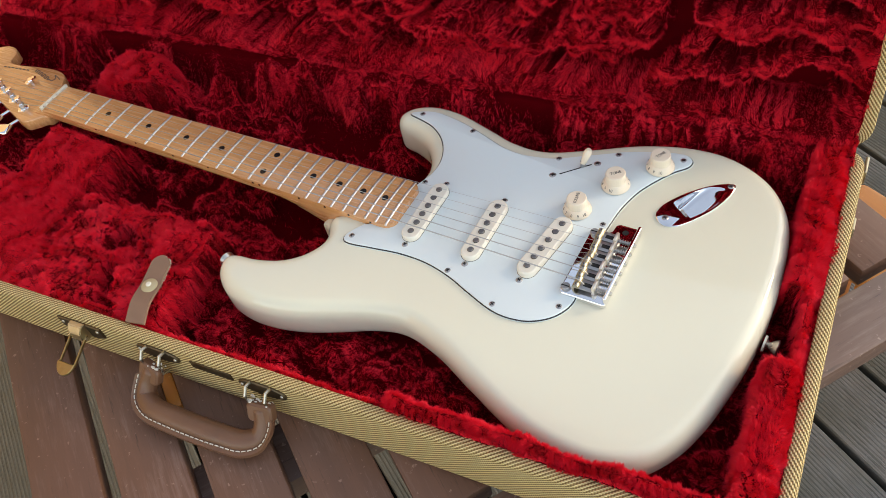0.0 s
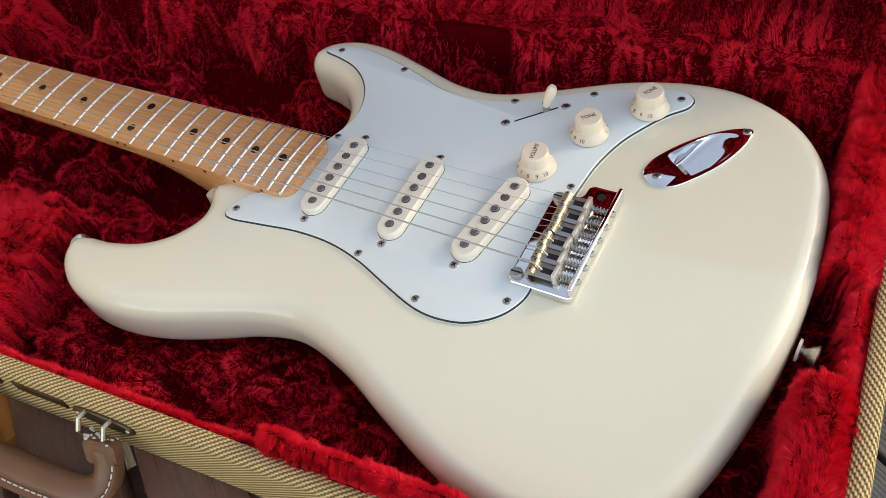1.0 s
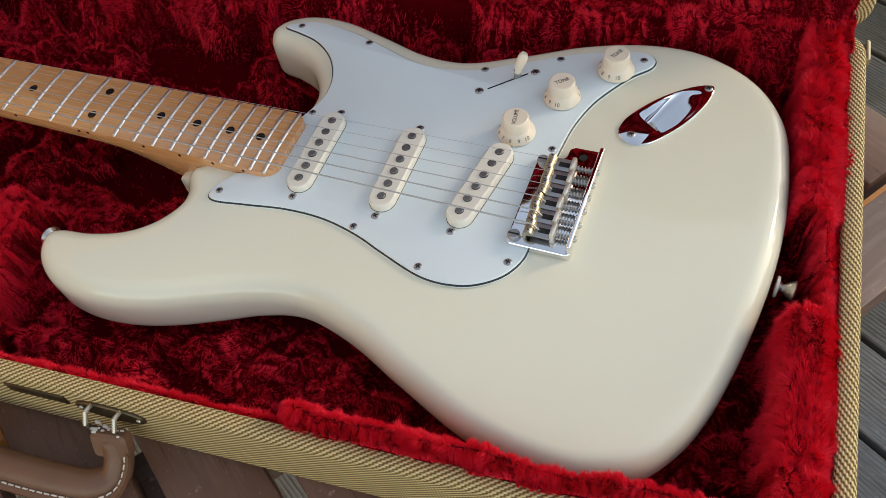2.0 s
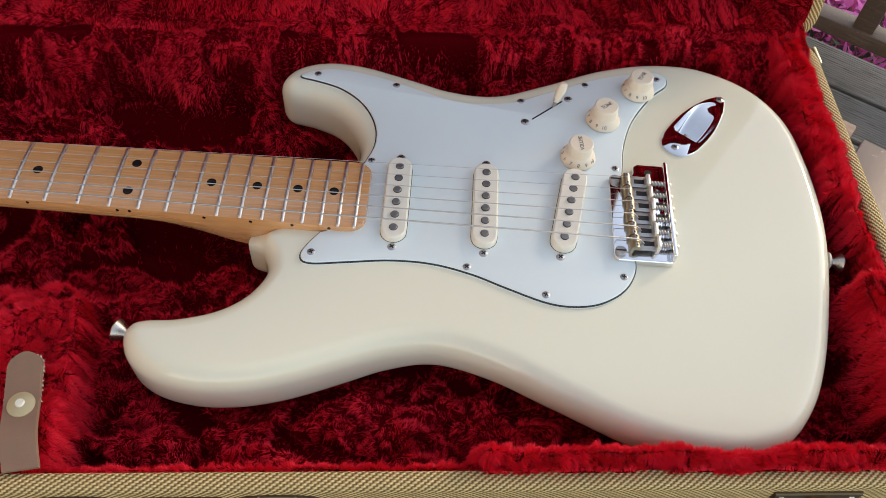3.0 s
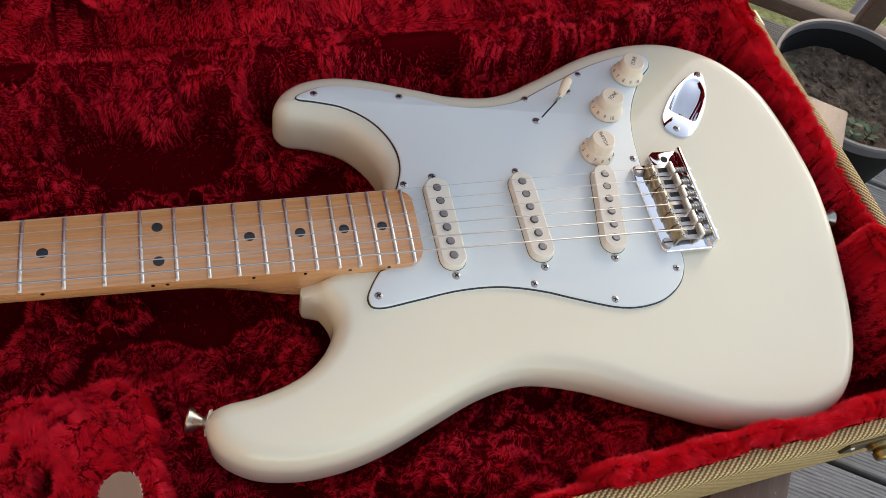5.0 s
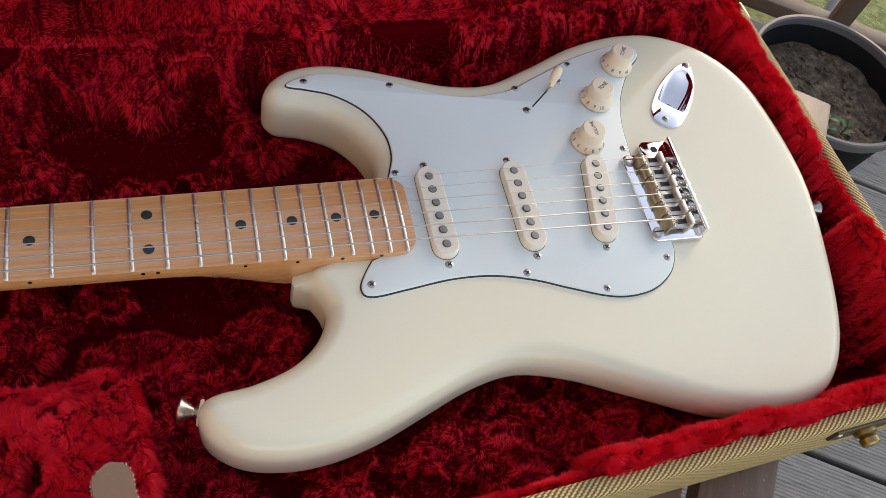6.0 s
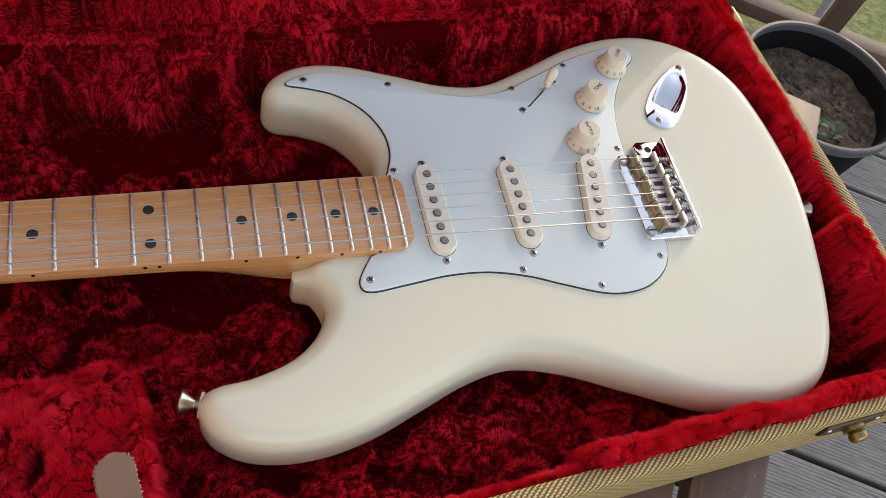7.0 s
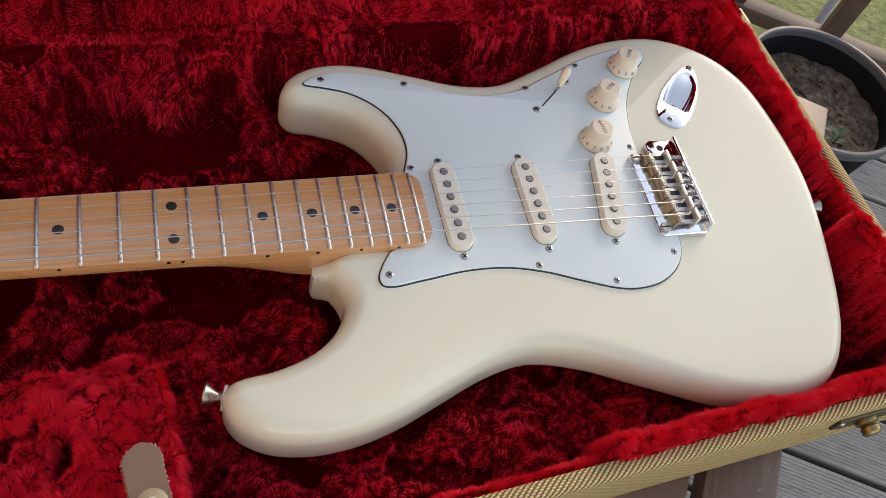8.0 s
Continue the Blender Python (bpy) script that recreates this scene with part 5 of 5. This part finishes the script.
def table():
    tb = thing("garden_table", "brown-stained slatted wooden garden table, worn at the edges", "table", m=TM)
    th, end, start, pitch = 0.022, 0.630, -0.780, 0.0715
    for k in range(11):
        a1 = -0.0783 - pitch + pitch * k
        y0, y1 = a1 + 0.013, a1 + pitch
        part("slat", box((end - start, y1 - y0, th), ((end + start) / 2, (y0 + y1) / 2, TABLE - th / 2), 0.0022, 2), "table", tb)
    for x0 in (0.6395, -0.842):
        part("end_board", box((0.0525, 0.770, th), (x0 + 0.02625, 0.2405, TABLE - th / 2 + 0.0005), 0.0025, 2), "table_end", tb, "brown-stained end board")
    for x0 in (-0.55, -0.02, 0.50):
        part("batten", box((0.060, 0.720, 0.030), (x0, 0.24, TABLE - th - 0.0152), 0.002), "table_end", tb)
    # stand-in for a lit orange object below, raised into the gap to catch light
    part("cleat", box((0.055, 0.0125, 0.032), (0.388, -0.0003, TABLE - 0.019), 0.002), "orange", tb, "orange block standing in for an orange object under the slats")
    for x0 in (-0.72, 0.55):
        for y0 in (-0.08, 0.56):
            part("leg", box((0.060, 0.060, TABLE - th - 0.03), (x0, y0, (TABLE - th - 0.03) / 2), 0.004), "table", tb)
    return tb


# ---------- deck, rail, garden ----------
DA, DB = Vector((math.cos(radians(DECK_AXIS)), math.sin(radians(DECK_AXIS)), 0)), Vector((-math.sin(radians(DECK_AXIS)), math.cos(radians(DECK_AXIS)), 0))
DM = Matrix(((DA.x, DB.x, 0, 0), (DA.y, DB.y, 0, 0), (0, 0, 1, 0), (0, 0, 0, 1)))


def deck():
    dk = thing("deck", "weathered grey-brown ribbed timber decking", "deck", kind="structure", m=DM)
    pitch, gap, rib = 0.1325, 0.0115, 0.0068
    prof = []
    w = pitch - gap
    n = int((w - 0.010) / rib)
    x = -n * rib / 2
    prof = [(-w / 2, -0.025), (-w / 2, -0.003), (-w / 2 + 0.002, 0.0)]
    for k in range(n):
        a = x + k * rib
        prof += [(a + 0.0006, 0.0), (a + 0.0018, -0.0010), (a + 0.0036, -0.0010), (a + 0.0048, 0.0)]
    prof += [(w / 2 - 0.002, 0.0), (w / 2, -0.003), (w / 2, -0.025)]
    x0, x1 = -2.6, 4.2
    me = bpy.data.meshes.new("board")
    vs = [(x0, y, z) for y, z in prof] + [(x1, y, z) for y, z in prof]
    k = len(prof)
    fs = [(i, i + 1, k + i + 1, k + i) for i in range(k - 1)] + [tuple(range(k))[::-1], tuple(range(k, 2 * k))]
    me.from_pydata(vs, [], [f[::-1] for f in fs])
    me.materials.append(M["deck"])
    for j in range(-20, 7):
        b = part("board", me, "deck", dk, m=Matrix.Translation((0.05 * (j % 3), 0.784 + 0.1325 / 2 + pitch * j, 0)))
    # black sheet added below the boards to paint the shade in their gaps
    part("gap_shade_sheet", box((6.8, 3.2, 0.02), (0.8, 0.1, -0.06)), "hole", dk)
    return dk


def rail():
    rl = thing("deck_railing", "brown wooden deck railing with a low bottom rail and upright balusters", "railing", m=DM)
    part("bottom_rail", box((7.0, 0.050, 0.036), (0.9, 1.690, 0.068), 0.004), "rail", rl)
    part("top_rail", box((7.0, 0.070, 0.045), (0.9, 1.690, 0.95), 0.004), "rail", rl)
    for k in range(28):
        part("baluster", box((0.045, 0.034, 0.845), (-2.2 + 0.235 * k, 1.690, 0.505), 0.003), "rail", rl)
    return rl


def ground():
    g = bmesh.new()
    bmesh.ops.create_grid(g, x_segments=2, y_segments=2, size=150)
    ob = part("ground", g, "lawn", None, m=Matrix.Translation((0, 0, -0.28)))
    tagged(ob, "pale green lawn beyond the deck", "lawn", kind="structure")


def pot():
    pt = thing("plant_pot", "wide black plastic pot of dry soil with a few small seedlings", "plant pot", m=Matrix.Translation((1.450, 0.535, 0.0)))
    part("pot_wall", lathe([(0, 0.0), (0.105, 0.0), (0.110, 0.004), (0.146, 0.285), (0.141, 0.285), (0.132, 0.215), (0, 0.215)], 64), "pot", pt)
    part("rim", lathe([(0.1455, 0.284), (0.1455, 0.2985), (0.1480, 0.3020), (0.1535, 0.3020), (0.1555, 0.2990), (0.1540, 0.283), (0.146, 0.283)], 64), "pot_rim", pt, "rolled dusty rim")
    rs = np.random.RandomState(2)
    bm = bmesh.new()
    rings = []
    for r in np.linspace(0.004, 0.1375, 22):
        rings.append([bm.verts.new((r * math.cos(a), r * math.sin(a), 0.248 + 0.020 * (float(fbm(r * math.cos(a) * 40, r * math.sin(a) * 40, 4, 5)) - 0.5))) for a in np.linspace(0, 2 * math.pi, 72, endpoint=False)])
    for a, b in zip(rings, rings[1:]):
        for k in range(72):
            bm.faces.new((a[k], a[(k + 1) % 72], b[(k + 1) % 72], b[k]))
    bm.faces.new(rings[0])
    part("soil", bm, "soil", pt, "dry crumbly soil")
    bm = bmesh.new()
    for _ in range(240):
        r, a = 0.128 * math.sqrt(rs.rand()), rs.rand() * 6.283
        bmesh.ops.create_icosphere(bm, subdivisions=1, radius=0.0015 + 0.004 * rs.rand() ** 2, matrix=Matrix.Translation((r * math.cos(a), r * math.sin(a), 0.249)) @ Matrix.Diagonal((1, 1.4, 0.7, 1)))
    part("soil_crumb", bm, "soil", pt)["kind"] = "stuff"
    for (x, y) in ((-0.055, -0.075), (-0.035, -0.088), (-0.012, -0.060), (-0.100, 0.050), (0.005, -0.085), (-0.085, 0.075)):
        bm = bmesh.new()
        for q in range(9):
            a, l = rs.rand() * 6.283, 0.012 + 0.010 * rs.rand()
            d = Vector((math.cos(a), math.sin(a), 0.5))
            s = Vector((-math.sin(a), math.cos(a), 0)) * l * 0.33
            p = Vector((0, 0, 0.004 + 0.018 * rs.rand()))
            v = [bm.verts.new(c) for c in (p, p + d * l * 0.5 + s, p + d * l, p + d * l * 0.5 - s)]
            bm.faces.new(v)
        tube([(0, 0, -0.004), (0.001, 0, 0.02)], 0.0008, 5, bm=bm)
        part("seedling", bm, "leaf", pt, "small pale green seedling", m=Matrix.Translation((x, y, 0.249)))
    return pt


def flowers():
    rs = np.random.RandomState(8)
    fl = thing("flower_bed", "bed of bright pink flowers beyond the railing", "flowers", kind="stuff", m=DM @ Matrix.Translation((0.40, 2.05, -0.28)))
    n = 16000
    p = np.stack([rs.uniform(-1.6, 0.40, n), rs.uniform(-0.25, 0.7, n), rs.uniform(0.0, 0.30, n)], 1)
    d1, d2 = rs.randn(n, 3) * 0.019, rs.randn(n, 3) * 0.019
    part("petals", tri_mesh("petals", np.stack([p, p + d1, p + d2], 1)), "petal", fl, "bright pink petals")
    p = p[: n // 2] * (1, 1, 0.8)
    d1, d2 = rs.randn(n // 2, 3) * 0.018, rs.randn(n // 2, 3) * 0.012
    part("leaves", tri_mesh("leaves", np.stack([p, p + d1, p + d2], 1)), "leaf", fl, "green leaves")


def chair():
    ch = thing("garden_chair", "lavender-grey tubular metal garden chair on the lawn", "chair", m=DM @ pose(1.22, 2.58, -0.28, 0, 0, 49))
    for x, y in ((-0.2, -0.2), (0.2, -0.2), (-0.2, 0.25), (0.2, 0.25)):
        part("leg", tube([(x * 1.15, y * 1.2, 0), (x, y, 0.45)], 0.013, 12), "tube", ch)
    part("seat", box((0.46, 0.46, 0.025), (0, 0.02, 0.46), 0.01), "tube", ch)
    part("backrest", tube([(-0.2, 0.25, 0.45), (-0.2, 0.32, 0.85), (0.2, 0.32, 0.85), (0.2, 0.25, 0.45)], 0.013, 12), "tube", ch)


def stool():
    st = thing("wooden_stool", "orange-oiled wooden stool standing behind the table", "stool", m=pose(0.869, 0.564, 0.0, 0, 0, -26.6))
    part("seat", box((0.20, 0.16, 0.028), (0, 0, 0.272), 0.012, 3), "orange", st, "orange-oiled seat board")
    for x, y in ((-0.07, 0.0), (0.0, 0.0), (-0.07, 0.05), (0.0, 0.05)):
        part("leg", box((0.028, 0.028, 0.260), (x, y, 0.130), 0.003), "orange", st)



def house():
    # wall out of view, added to bounce warm light onto sides facing -x
    ob = part("wall_wing", box((0.20, 7.0, 3.3), (-1.75, 0.2, 1.35), 0.01), "siding", None)
    tagged(ob, "unseen orange-brown wall added to bounce warm light", "wall", kind="structure")


house()
ground()
deck()
rail()
table()
flowers()
pot()
chair()
stool()
case_parts()
strap()
guitar()
